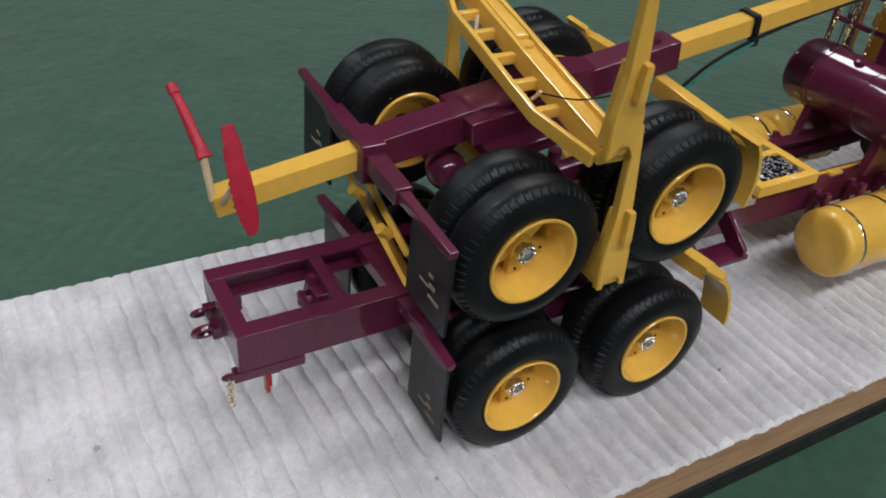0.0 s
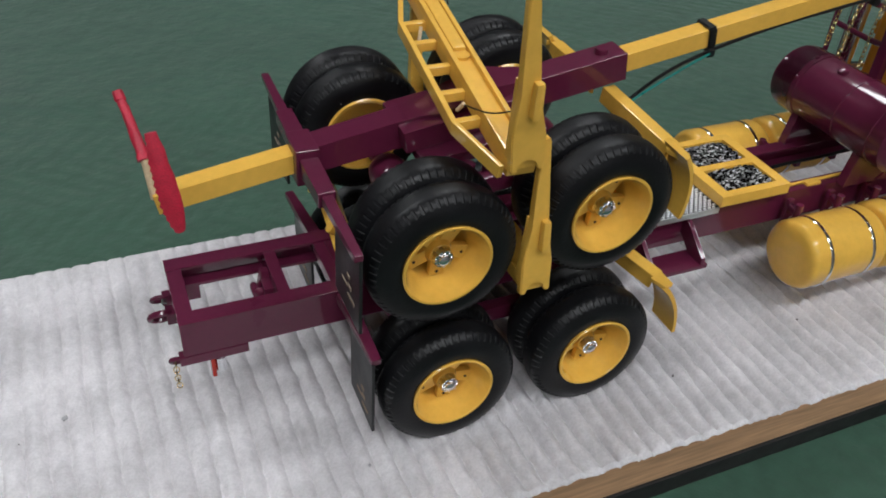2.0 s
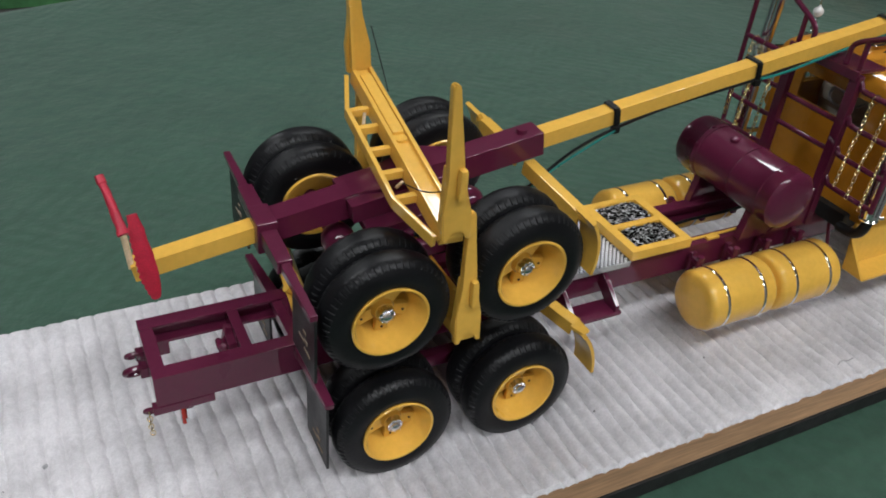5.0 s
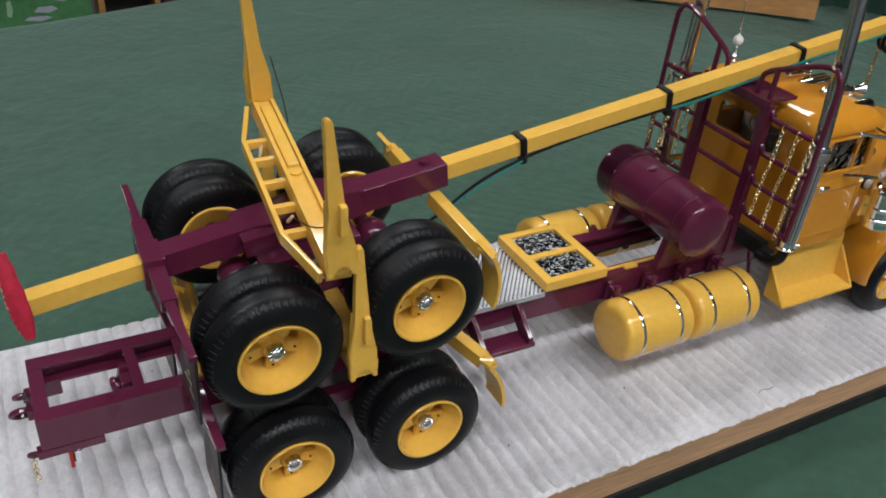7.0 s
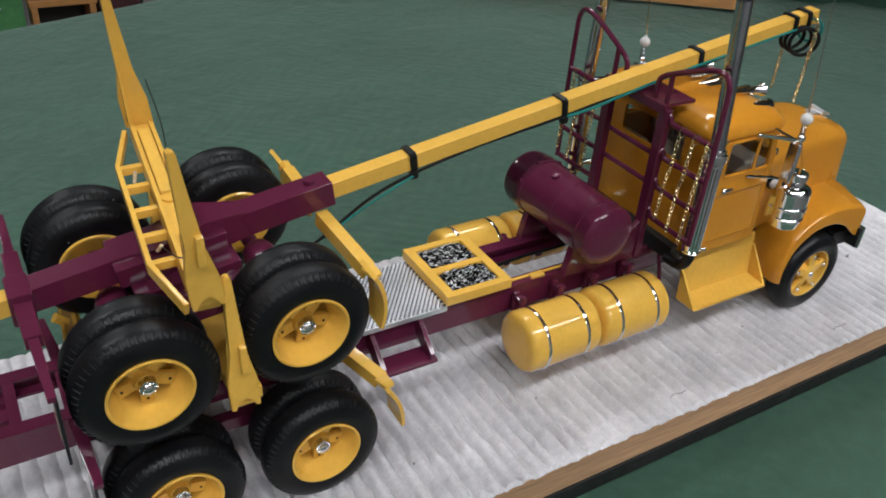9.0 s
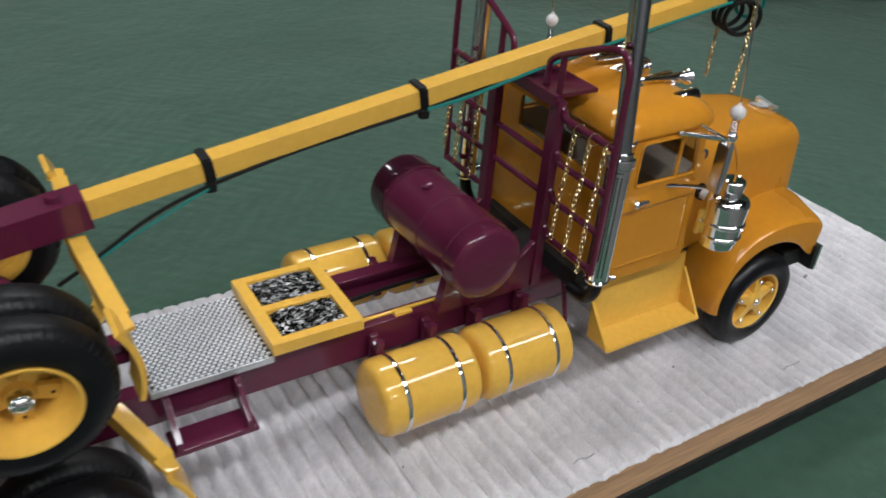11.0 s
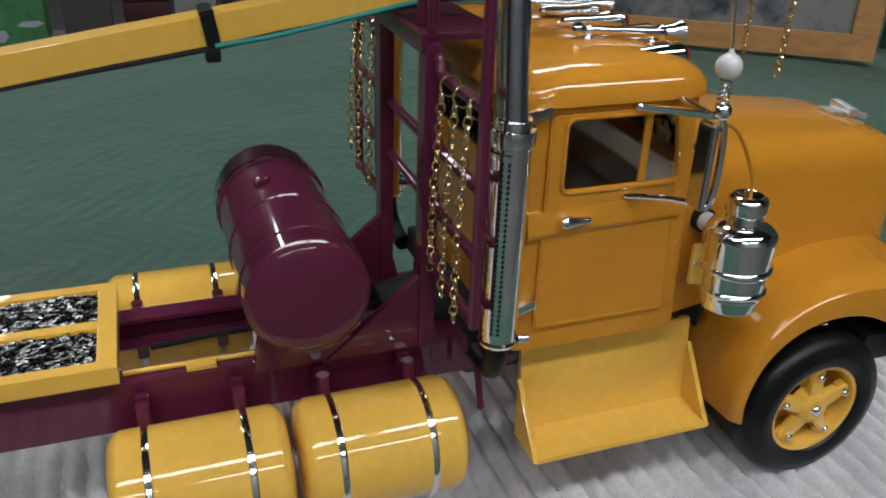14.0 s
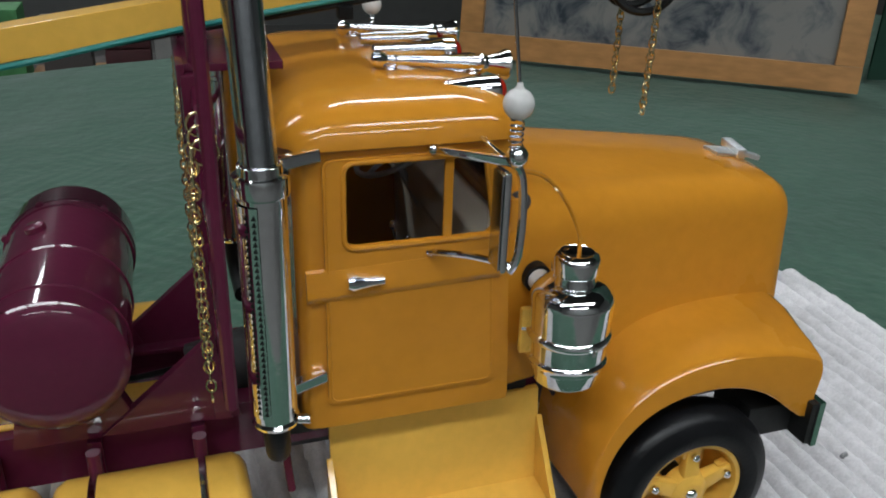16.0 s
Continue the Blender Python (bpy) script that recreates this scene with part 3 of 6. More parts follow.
def steer_wheel(parent, x, z, side, lip=47.0):
    s = side
    hub = new("steer_wheel")
    hub.parent = parent
    hub.empty_display_size = 0.01
    tagged(hub, "front wheel with yellow five-spoke rim")
    bm = bmesh.new()
    tyre(bm, (x, s * (lip - 5.2), z), s, R=22.7, hole=13.6, lugs=72, cut=0.05)
    part("tyre", bm, RUBBER, hub, "black rubber tyre")
    o = Vector((x, s * (lip - 0.2), z))
    bm = bmesh.new()
    turned(bm, o, (0, -s, 0), [(1.5, 13.8), (0.3, 14.2), (0.0, 13.8), (0.2, 12.9), (1.5, 12.3), (6.0, 12.0), (11.6, 11.5)], 48, cap=False)
    part("rim", bm, YELLOW, hub, "yellow rim")
    bm = bmesh.new()
    turned(bm, o, (0, -s, 0), [(11.4, 11.7), (11.5, 1.0)], 30)
    part("drum", bm, YELLOW, hub, "yellow wheel centre")
    bm = bmesh.new()
    for k in range(5):
        a = 2 * math.pi * k / 5 + 0.32
        d = Vector((math.cos(a), 0, math.sin(a)))
        p = o + Vector((0, -s * 1.9, 0))
        bar(bm, p + d * 1.0, p + d * 12.6 + Vector((0, -s * 0.6, 0)), 5.0, 3.6, up=(0, s, 0), bevel=1.0, w2=3.4, h2=2.6)
        e = Vector((-d.z, 0, d.x))
        bar(bm, p + d * 10.4 - e * 2.6 + Vector((0, -s * 0.8, 0)), p + d * 10.4 + e * 2.6 + Vector((0, -s * 0.8, 0)), 3.0, 2.2, up=(0, s, 0), bevel=0.9)
    turned(bm, o, (0, -s, 0), [(-0.6, 2.4), (-0.5, 3.4), (0.4, 4.8), (4.0, 5.8)], 20)
    part("spoke_star", bm, YELLOW, hub)
    for k in range(5):
        a = 2 * math.pi * k / 5 + 0.32
        d = Vector((math.cos(a), 0, math.sin(a)))
        bm = bmesh.new()
        turned(bm, o + d * 10.4 + Vector((0, -s * 0.9, 0)), (0, s, 0), [(0, 1.1), (0.9, 1.05), (1.3, 0.7), (1.4, 0.1)], 8)
        part("lug_nut", bm, STRAP, hub, "chrome lug nut")
    bm = bmesh.new()
    turned(bm, o, (0, -s, 0), [(-1.4, 0.2), (-1.2, 1.2), (-0.2, 1.9), (1.0, 2.0)], 14)
    part("hub_cap", bm, STRAP, hub, "chrome hub cap")


for side in (-1, 1):
    for x in AXLES:
        dual_wheel(truck, x, 21.5, side)
    steer_wheel(truck, FRONT_X, 21.5, side)

RAIL_Y, RAIL_Z0, RAIL_Z1, RAIL_MID = 17.0, 32.6, 45.8, 1.0
for side in (-1, 1):
    bm = bmesh.new()
    s = side
    # an open channel; the far one is shallower
    RAIL_Z0 = 32.6 if s < 0 else 37.0
    prism(bm, [(RAIL_MID + s * w, z) for w, z in ((RAIL_Y - 6, RAIL_Z1), (RAIL_Y, RAIL_Z1), (RAIL_Y, RAIL_Z0), (RAIL_Y - 6, RAIL_Z0), (RAIL_Y - 6, RAIL_Z0 + 1.3), (RAIL_Y - 1.5, RAIL_Z0 + 1.3), (RAIL_Y - 1.5, RAIL_Z1 - 1.3), (RAIL_Y - 6, RAIL_Z1 - 1.3))], "x", -78, 350, 0.2)
    part("frame_rail", bm, PLUM, truck, "plum painted channel rail")
RAIL_Z0 = 32.6
for x, w in ((-75.5, 5), (-44, 4), (-22, 5), (20, 5), (66, 5), (112, 5), (246, 5)):
    bm = bmesh.new()
    box(bm, x - w / 2, x + w / 2, RAIL_MID - RAIL_Y + 1.6, RAIL_MID + RAIL_Y - 1.6, RAIL_Z0 + 1, RAIL_Z1 - 0.4, 0.3)
    part("cross_member", bm, PLUM, truck)

# rear frame: hooks, mudflap bar, ramp
def rear_end():
    for y, z, r in ((11.5, 35.0, 2.3), (3.6, 34.2, 3.5)):
        bm = bmesh.new()
        ring(bm, (-81.0 - r * 0.3, y, z), (0.12, 1, 0.55), r * 0.8, r * 0.34, 18, 8, 1.2, (1, 0, 0))
        box(bm, -80.5, -77.5, y - r * 0.7, y + r * 0.7, z - 2.4, z + 2.2, 0.5)
        part("tow_eye", bm, PLUM, truck, "plum tow eye")
    bm = bmesh.new()
    turned(bm, (-79.6, 6.6, 37.2), (-1, 0, 0.2), [(0, 1.2), (1.2, 1.2), (1.5, 0.8), (1.6, 0.1)], 10)
    part("hitch_bolt", bm, CHROME, truck, "small chrome bolt")
    bm = bmesh.new()
    box(bm, -79.5, -58, -16.3, -12.6, 29.0, 32.5, 0.4)
    ring(bm, (-80.4, -14.5, 30.6), (0.1, 0.9, 0.5), 1.7, 0.8, 14, 8)
    part("tail_bracket", bm, PLUM, truck)
    bm = bmesh.new()
    box(bm, -77.6, -68, 12.4, 15.4, 31.0, 37.0, 0.4)
    part("far_bracket", bm, PLUM, truck)
    bm = bmesh.new()
    turned(bm, (-67.2, -15.0, 23.6), (0, 0, 1), [(0, 0.6), (0.1, 1.8), (5.2, 1.8), (5.4, 0.6)], 14)
    lamp_ = part("tail_light", bm, CHROME, truck, "small chrome tail lamp")
    bm = bmesh.new()
    box(bm, -70.4, -68.9, -16.4, -13.4, 21.4, 29.2, 0.5)
    part("lens", bm, AMBER, lamp_, "red tail lens")
    bm = bmesh.new()
    ring(bm, (-50.5, 4, 35), (1, 0, 0.3), 3.0, 1.3, 18, 8)
    bar(bm, (-46, 6, 43), (-48.5, 5, 33), 5, 3.4, up=(0, 1, 0), bevel=0.6)
    ball(bm, (-50, 1.2, 37.6), 1.9)
    ball(bm, (-50, 6.8, 33), 1.8)
    box(bm, -49, -43, -2, 8, 33, 41, 0.8)
    part("pintle_hook", bm, PLUM, truck)
    # mudflap bar and flaps
    bm = bmesh.new()
    bar(bm, (-26, -19, 42.6), (-25, -45, 39.6), 4.6, 4.2, bevel=0.5, w2=3.2, h2=2.6)
    bar(bm, (-26, 19, 42.6), (-28, 47, 43.6), 4.6, 4.2, bevel=0.5, w2=3.2, h2=2.6)
    bar(bm, (-26, -19.5, 42.6), (-26, 19.5, 42.6), 5.0, 4.6, bevel=0.5)
    part("mudflap_bar", bm, PLUM, truck)
    for y0, y1 in ((-45.5, -24), (24, 46.5)):
        bm = bmesh.new()
        prism(bm, [(y0, 9.5), (y1, 10.5), (y1, 41), (y0, 39)], "x", -26.6, -25.6, 0.15)
        flap = part("mudflap", bm, FLAP, truck, "black mudflap with faded pale lettering")
        # worn, unreadable print as short pale bars
        bm = bmesh.new()
        for k, (dy, dz, w, hgt) in enumerate(((0.30, 14, 5.5, 1.0), (0.36, 17.5, 3.0, 1.4), (0.55, 16.8, 5.0, 0.7), (0.40, 21, 2.4, 1.1))):
            yy = y0 + (y1 - y0) * dy
            box(bm, -26.95, -26.7, yy - w / 2, yy + w / 2, dz, dz + hgt, 0)
        part("print", bm, SEATS, flap, "faded pale print")
    # slanted yellow plate across the frame behind the rear axle
    bm = bmesh.new()
    bar(bm, (-17.5, 43, 52.5), (-21.5, -14, 44.0), 9.0, 1.8, up=(0.75, 0, 0.66), bevel=0.4)
    bar(bm, (-15.5, 40, 56.5), (-18.5, -4, 49.5), 2.4, 2.2, up=(0.75, 0, 0.66), bevel=0.4)
    for y in (30, 8):
        rod(bm, (-19.5, y, 49.5 + y * 0.1), (-23.5, y, 53 + y * 0.1), 2.0)
    part("brace_plate", bm, YELLOW, truck, "slanted yellow brace plate")


rear_end()


def stake(parent, x, y0, z0, z1, lean, name="stake", rake=0.0):
    """A log stake: forked foot with a half-round notch, wide waist, thin top; lean moves the top along y."""
    bm = bmesh.new()
    h = z1 - z0

    def o(dz):
        return y0 + lean * dz / h
    s = 1 if y0 > 0 else -1
    t = 2.6
    outline = [(x - 5, z0), (x - 3.2, z0), (x - 3.0, z0 + 2.6), (x - 1.8, z0 + 4.0), (x, z0 + 4.5), (x + 1.8, z0 + 4.0), (x + 3.0, z0 + 2.6), (x + 3.2, z0), (x + 5, z0), (x + 5, z0 + 11.5), (x + 2.7, z0 + 24), (x + 2.3, z0 + 0.6 * h), (x + 1.3, z1 - 1), (x + 0.7, z1), (x - 0.7, z1), (x - 1.3, z1 - 1), (x - 2.3, z0 + 0.6 * h), (x - 2.7, z0 + 24), (x - 5, z0 + 11.5)]
    rows = []
    for w in (0, s * t):
        rows.append([bm.verts.new((u + rake * (v - z0) / h, o(v - z0) + w, v)) for u, v in outline])
    n = len(outline)
    faces = [bm.faces.new(rows[0]), bm.faces.new(rows[1])]
    for k in range(n):
        faces.append(bm.faces.new((rows[0][k], rows[0][(k + 1) % n], rows[1][(k + 1) % n], rows[1][k])))
    bmesh.ops.bevel(bm, geom=list({e for f in faces for e in f.edges}), offset=0.35, segments=2, affect="EDGES")
    # the plate set back in the notch, the back flange and the chain lug
    bar(bm, (x, o(0.6) + s * 0.7, z0 + 0.5), (x, o(5) + s * 0.7, z0 + 5), 6.2, 1.2, up=(0, 1, 0), bevel=0.2)
    bar(bm, (x - 3.9, o(3) - s * 1.4, z0 + 3), (x - 2.2 + rake * 0.5, o(h * 0.5) - s * 0.6, z0 + h * 0.5), 1.5, 3.4, up=(0, 1, 0), bevel=0.3, w2=1.0, h2=1.0)
    kz = z0 + 0.41 * h
    kx = x + 1.2 + rake * 0.41
    bar(bm, (kx + 0.2, o(kz - z0 - 5) + s * (t + 1.0), kz - 5.4), (kx - 0.3, o(kz - z0 + 5) + s * (t + 1.0), kz + 5.4), 3.0, 3.2, up=(0, 1, 0), bevel=1.1, w2=2.6, h2=2.8)
    return part(name, bm, YELLOW, parent, "yellow log stake")


# the truck's own bunk between the tandem axles
bm = bmesh.new()
box(bm, 21, 31, -46, 46, 57, 62, 0.6)
box(bm, 16, 36, -19, 19, 45, 57, 0.8)
part("bunk", bm, YELLOW, truck, "yellow log bunk")
stake(truck, 24.0, -47.5, 58, 112, 0.5, rake=-3.0)
stake(truck, 24.0, 47.5, 58, 112, -0.5, rake=-3.0)
# quarter fenders before the lower tandem
def quarter_fender(parent, cx, cz, r, a0, a1, bar_a, bar_b, y0=36.5, y1=49.0, wide=7.4):
    """A flat arm out from the frame and a curved plate round the tyre's front."""
    for s in (-1, 1):
        bm = bmesh.new()
        bar(bm, (bar_a[0], s * bar_a[1], bar_a[2]), (bar_b[0], s * bar_b[1], bar_b[2]), wide * 0.7, 1.5, bevel=0.4)
        # folded web along the arm
        bar(bm, (bar_a[0] - wide * 0.35 + 0.6, s * bar_a[1], bar_a[2] - 2.4), (bar_b[0] - wide * 0.35 + 0.6, s * bar_b[1], bar_b[2] - 2.4), 1.2, 5.4, bevel=0.3)
        bar(bm, (bar_b[0] - 1, s * bar_b[1], bar_b[2]), (bar_b[0] + 0.5, s * (bar_b[1] + 6), bar_b[2] - 0.6), wide * 0.8, 1.7, bevel=0.4, w2=wide * 0.55)
        f = part("fender_arm", bm, YELLOW, parent, "flat yellow fender arm")
        bm = bmesh.new()
        rings_ = []
        for k in range(13):
            a = radians(a0 + (a1 - a0) * k / 12)
            c, n = math.cos(a), math.sin(a)
            rings_.append([(cx + (r + d) * c, s * y, cz + (r + d) * n) for y, d in ((y0, 0), (y0 + 0.6, 0.5), (y1 - 0.6, 0.5), (y1, 0), (y1, -1.2), (y0, -1.2))])
        loft(bm, rings_)
        part("quarter_fender", bm, YELLOW, f, "curved yellow quarter fender")


quarter_fender(truck, 53, 21.5, 33, 38, 0, (71, 18, 46.5), (80, 40, 42.0))
# axle stubs and springs, half hidden
for x in AXLES:
    bm = bmesh.new()
    rod(bm, (x, -40, 21.5), (x, 40, 21.5), 3.2)
    ball(bm, (x, 0, 21.5), 8, sy=0.9)
    part("axle", bm, PLUM, truck)
for s in (-1, 1):
    bm = bmesh.new()
    bar(bm, (-8, s * 21, 26), (61, s * 21, 26), 5, 6, bevel=0.8)
    part("suspension_beam", bm, PLUM, truck)
bm = bmesh.new()
rod(bm, (FRONT_X, -38, 21.5), (FRONT_X, 38, 21.5), 2.6)
part("front_axle", bm, WIRE, truck)

# bright tread plate deck
bm = bmesh.new()
box(bm, 82, 121.5, -18.6, 18.6, 45.2, 47.8, 0.3)
deck = part("deck_plate", bm, ALU, truck, "bright tread-plate deck")
# a thin, darker sheet fills the ground between the raised treads
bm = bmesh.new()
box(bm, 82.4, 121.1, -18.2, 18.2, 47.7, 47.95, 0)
part("dark_ground", bm, DULL, deck, "dull ground between the treads")
bm = bmesh.new()
for i in range(19):
    for j in range(27):
        cx, cy = 83.4 + i * 2.1 + (1.05 if j % 2 else 0), -17.7 + j * 1.36
        if cx > 120.3:
            continue
        c = Vector((cx, cy, 47.95))
        lo = [bm.verts.new(c + Vector((a, b, 0))) for a, b in ((-0.88, 0), (-0.46, -0.5), (0.46, -0.5), (0.88, 0), (0.46, 0.5), (-0.46, 0.5))]
        hi = [bm.verts.new(c + Vector((a, b, 0.42))) for a, b in ((-0.62, 0), (-0.36, -0.26), (0.36, -0.26), (0.62, 0), (0.36, 0.26), (-0.36, 0.26))]
        bm.faces.new(hi)
        for k in range(6):
            bm.faces.new((lo[k], lo[(k + 1) % 6], hi[(k + 1) % 6], hi[k]))
tagged(part("tread_pattern", bm, ALU, deck), kind="stuff")
# step below the deck
for x in (86.0, 108.5):
    bm = bmesh.new()
    prism(bm, [(-16, 44.5), (-19.4, 44.5), (-21, 42.8), (-30.8, 35.6), (-30.8, 31.2), (-25, 31.2), (-16, 38)], "x", x - 0.9, x + 0.9, 0.25)
    part("step_hanger", bm, PLUM, truck)
bm = bmesh.new()
box(bm, 84, 111, -31, -20.6, 30.6, 32.6, 0.4)
part("deck_step", bm, PLUM, truck, "plum hanging step")

# tray of chain
bm = bmesh.new()
TX0, TX1, TY0, TY1, TZ0, TZ1 = 121.0, 153.6, -19.2, 21.0, 48.2, 52.8
box(bm, TX0, TX1, TY0, TY1, TZ0, TZ0 + 1.2, 0.2)
for y0, y1 in ((TY0, TY0 + 3.4), (-1.2, 2.2), (TY1 - 3.4, TY1)):
    full = y0 < -5 or y0 > 5
    box(bm, TX0 if full else TX0 + 4.3, TX1 if full else TX1 - 4.3, y0, y1, TZ0 + 1.1, TZ1, 0.15)
for x0, x1 in ((TX0, TX0 + 4.4), (TX1 - 4.4, TX1)):
    box(bm, x0 + 0.02, x1 - 0.02, TY0 + 3.3, TY1 - 3.3, TZ0 + 1.1, TZ1 - 0.03, 0.15)
part("chain_tray", bm, YELLOW, truck, "yellow two-bay tray")
bm = bmesh.new()
box(bm, TX0 + 3, TX1 - 3, TY0 + 3, TY1 - 3, 45.6, 48.1, 0.2)
part("tray_base", bm, PLUM, truck)
rng = random.Random(7)
for y0, y1 in ((TY0 + 3.6, -1.4), (2.4, TY1 - 3.6)):
    bm = bmesh.new()
    for k in range(1150):
        x, y = rng.uniform(TX0 + 5, TX1 - 5), rng.uniform(y0 + 0.5, y1 - 0.5)
        heap = 1.5 * max(0, 1 - ((x - (TX0 + TX1) / 2) / 13) ** 4) * max(0, 1 - ((y - (y0 + y1) / 2) / 8.5) ** 4)
        z = TZ0 + 1.9 + rng.uniform(0, 1.3) + heap
        q = Euler((rng.uniform(-0.7, 0.7), rng.uniform(-0.35, 0.35), rng.gauss(0.15, 0.4))).to_matrix()
        ring(bm, (x, y, z), q @ Vector((0, 0, 1)), 0.38, 0.24, 8, 5, 1.9, q @ Vector((1, 0, 0)))
    thing("chain_pile", bm, SCRAP, "heap of dark and bright chain in a yellow tray", "chain pile", kind="stuff")

# air tank across the frame
bm = bmesh.new()
AX, AZ, AR = 195.0, 69.5, 13.9
turned(bm, (AX, -32.0, AZ), (0, 1, 0), [(0.2, 0.2), (0.4, 8.0), (1.0, 11.6), (1.8, 12.9), (2.8, AR), (9, AR), (9.2, AR + 0.35), (9.9, AR + 0.35), (10.1, AR), (27, AR), (27.2, AR + 0.35), (27.9, AR + 0.35), (28.1, AR), (50, AR), (50.2, AR + 0.4), (58, AR + 0.4), (63.5, AR - 0.2), (65, 12.5), (66, 9), (66.3, 0.2)], 56)
turned(bm, (AX - 4, 6, AZ + AR - 0.6), (-0.25, 0, 1), [(0, 2.2), (1.2, 2.2), (1.5, 1.8), (1.6, 0.1)], 16)
turned(bm, (AX, -31.6, AZ), (0, 1, 0), [(-0.3, 0.1), (-0.3, 1.0), (0.6, 1.1)], 12)
tank_ = part("air_tank", bm, PLUM, truck, "plum cylindrical air tank")
# same plum as the tank; its darker colour imitates dark reflections
bm = bmesh.new()
turned(bm, (AX, 20.4, AZ), (0, 1, 0), [(0, AR - 0.2), (0.1, AR + 0.6), (1.2, AR + 0.65), (1.5, AR + 0.5), (8.2, AR + 0.5), (10.6, AR), (10.8, AR - 0.6)], 56, cap=False)
part("tank_band", bm, PLUM_REFLECTION, tank_, "plum band round the tank, dark reflections in its colour")
for a in (0.9, 1.9, 2.7):
    bm = bmesh.new()
    turned(bm, (AX + (AR + 0.4) * math.cos(a), 20.2, AZ + (AR + 0.4) * math.sin(a)), (0, -1, 0), [(0, 1.0), (0.9, 0.9), (1.1, 0.2)], 10)
    part("band_bolt", bm, PLUM, tank_)
for s in (-1, 1):
    bm = bmesh.new()
    prism(bm, [(AX - 12, 45), (AX + 14, 45), (AX + 8, 60), (AX - 9, 60)], "y", s * 17.5 - 2, s * 17.5 + 2, 0.4)
    part("tank_cradle", bm, PLUM, truck)
bm = bmesh.new()
rod(bm, (154, -12.6, 46.4), (AX + 26, -12.6, 46.4), 0.7)
box(bm, 168, 175, -15.4, -12.0, 45.7, 47.0, 0.3)
part("yellow_line", bm, YELLOW, truck)
for s in (-1, 1):
    bm = bmesh.new()
    tube(bm, curve([(160, s * 8.5, 39), (180, s * 9, 40), (205, s * 8, 41), (228, s * 5, 46)], 6), 0.8)
    part("air_line", bm, WIRE, truck, "thin black air line")
bm = bmesh.new()
rod(bm, (60, 0, 30), (232, 0, 34), 2.2)
part("drive_shaft", bm, CABIN, truck)

# fuel tanks with chrome straps
TKY, TKZ, TKR = 33.0, 28.5, 14.0
for s, TKY, TKZ in ((-1, 33.0, 28.5), (1, 36.0, 31.2)):
    for x0, x1 in ((149.0, 188.2), (189.8, 229.0)):
        bm = bmesh.new()
        turned(bm, (x0, s * TKY, TKZ), (1, 0, 0), [(0, 0.2), (0.1, 8), (0.5, 11.4), (1.5, 13.0), (3.2, TKR), (x1 - x0 - 3.2, TKR), (x1 - x0 - 1.5, 13.0), (x1 - x0 - 0.5, 11.4), (x1 - x0 - 0.1, 8), (x1 - x0, 0.2)], 56)
        tank = part("fuel_tank", bm, YELLOW, truck, "glossy yellow round fuel tank")
        for f in (0.22, 0.76):
            x = x0 + (x1 - x0) * f
            bm = bmesh.new()
            turned(bm, (x - 0.75, s * TKY, TKZ), (1, 0, 0), [(0, TKR - 0.3), (0, TKR + 0.3), (0.3, TKR + 0.45), (1.2, TKR + 0.45), (1.5, TKR + 0.3), (1.5, TKR - 0.3)], 56, cap=False)
            part("strap", bm, STRAP, tank, "chrome tank strap")
            bm = bmesh.new()
            bar(bm, (x, s * 17, 41.5), (x, s * 24.5, TKZ + 12.1), 2.6, 2.6, bevel=0.5)
            rod(bm, (x, s * 23.5, 38), (x, s * 23.5, 44.5), 1.5)
            bar(bm, (x, s * 18.5, 44), (x, s * 18.5, 30), 3, 2, up=(0, 1, 0), bevel=0.4)
            part("tank_bracket", bm, PLUM, tank, "plum tank bracket")

# ---------------------------------------------------------------- headache rack and stacks
RX = 226.0


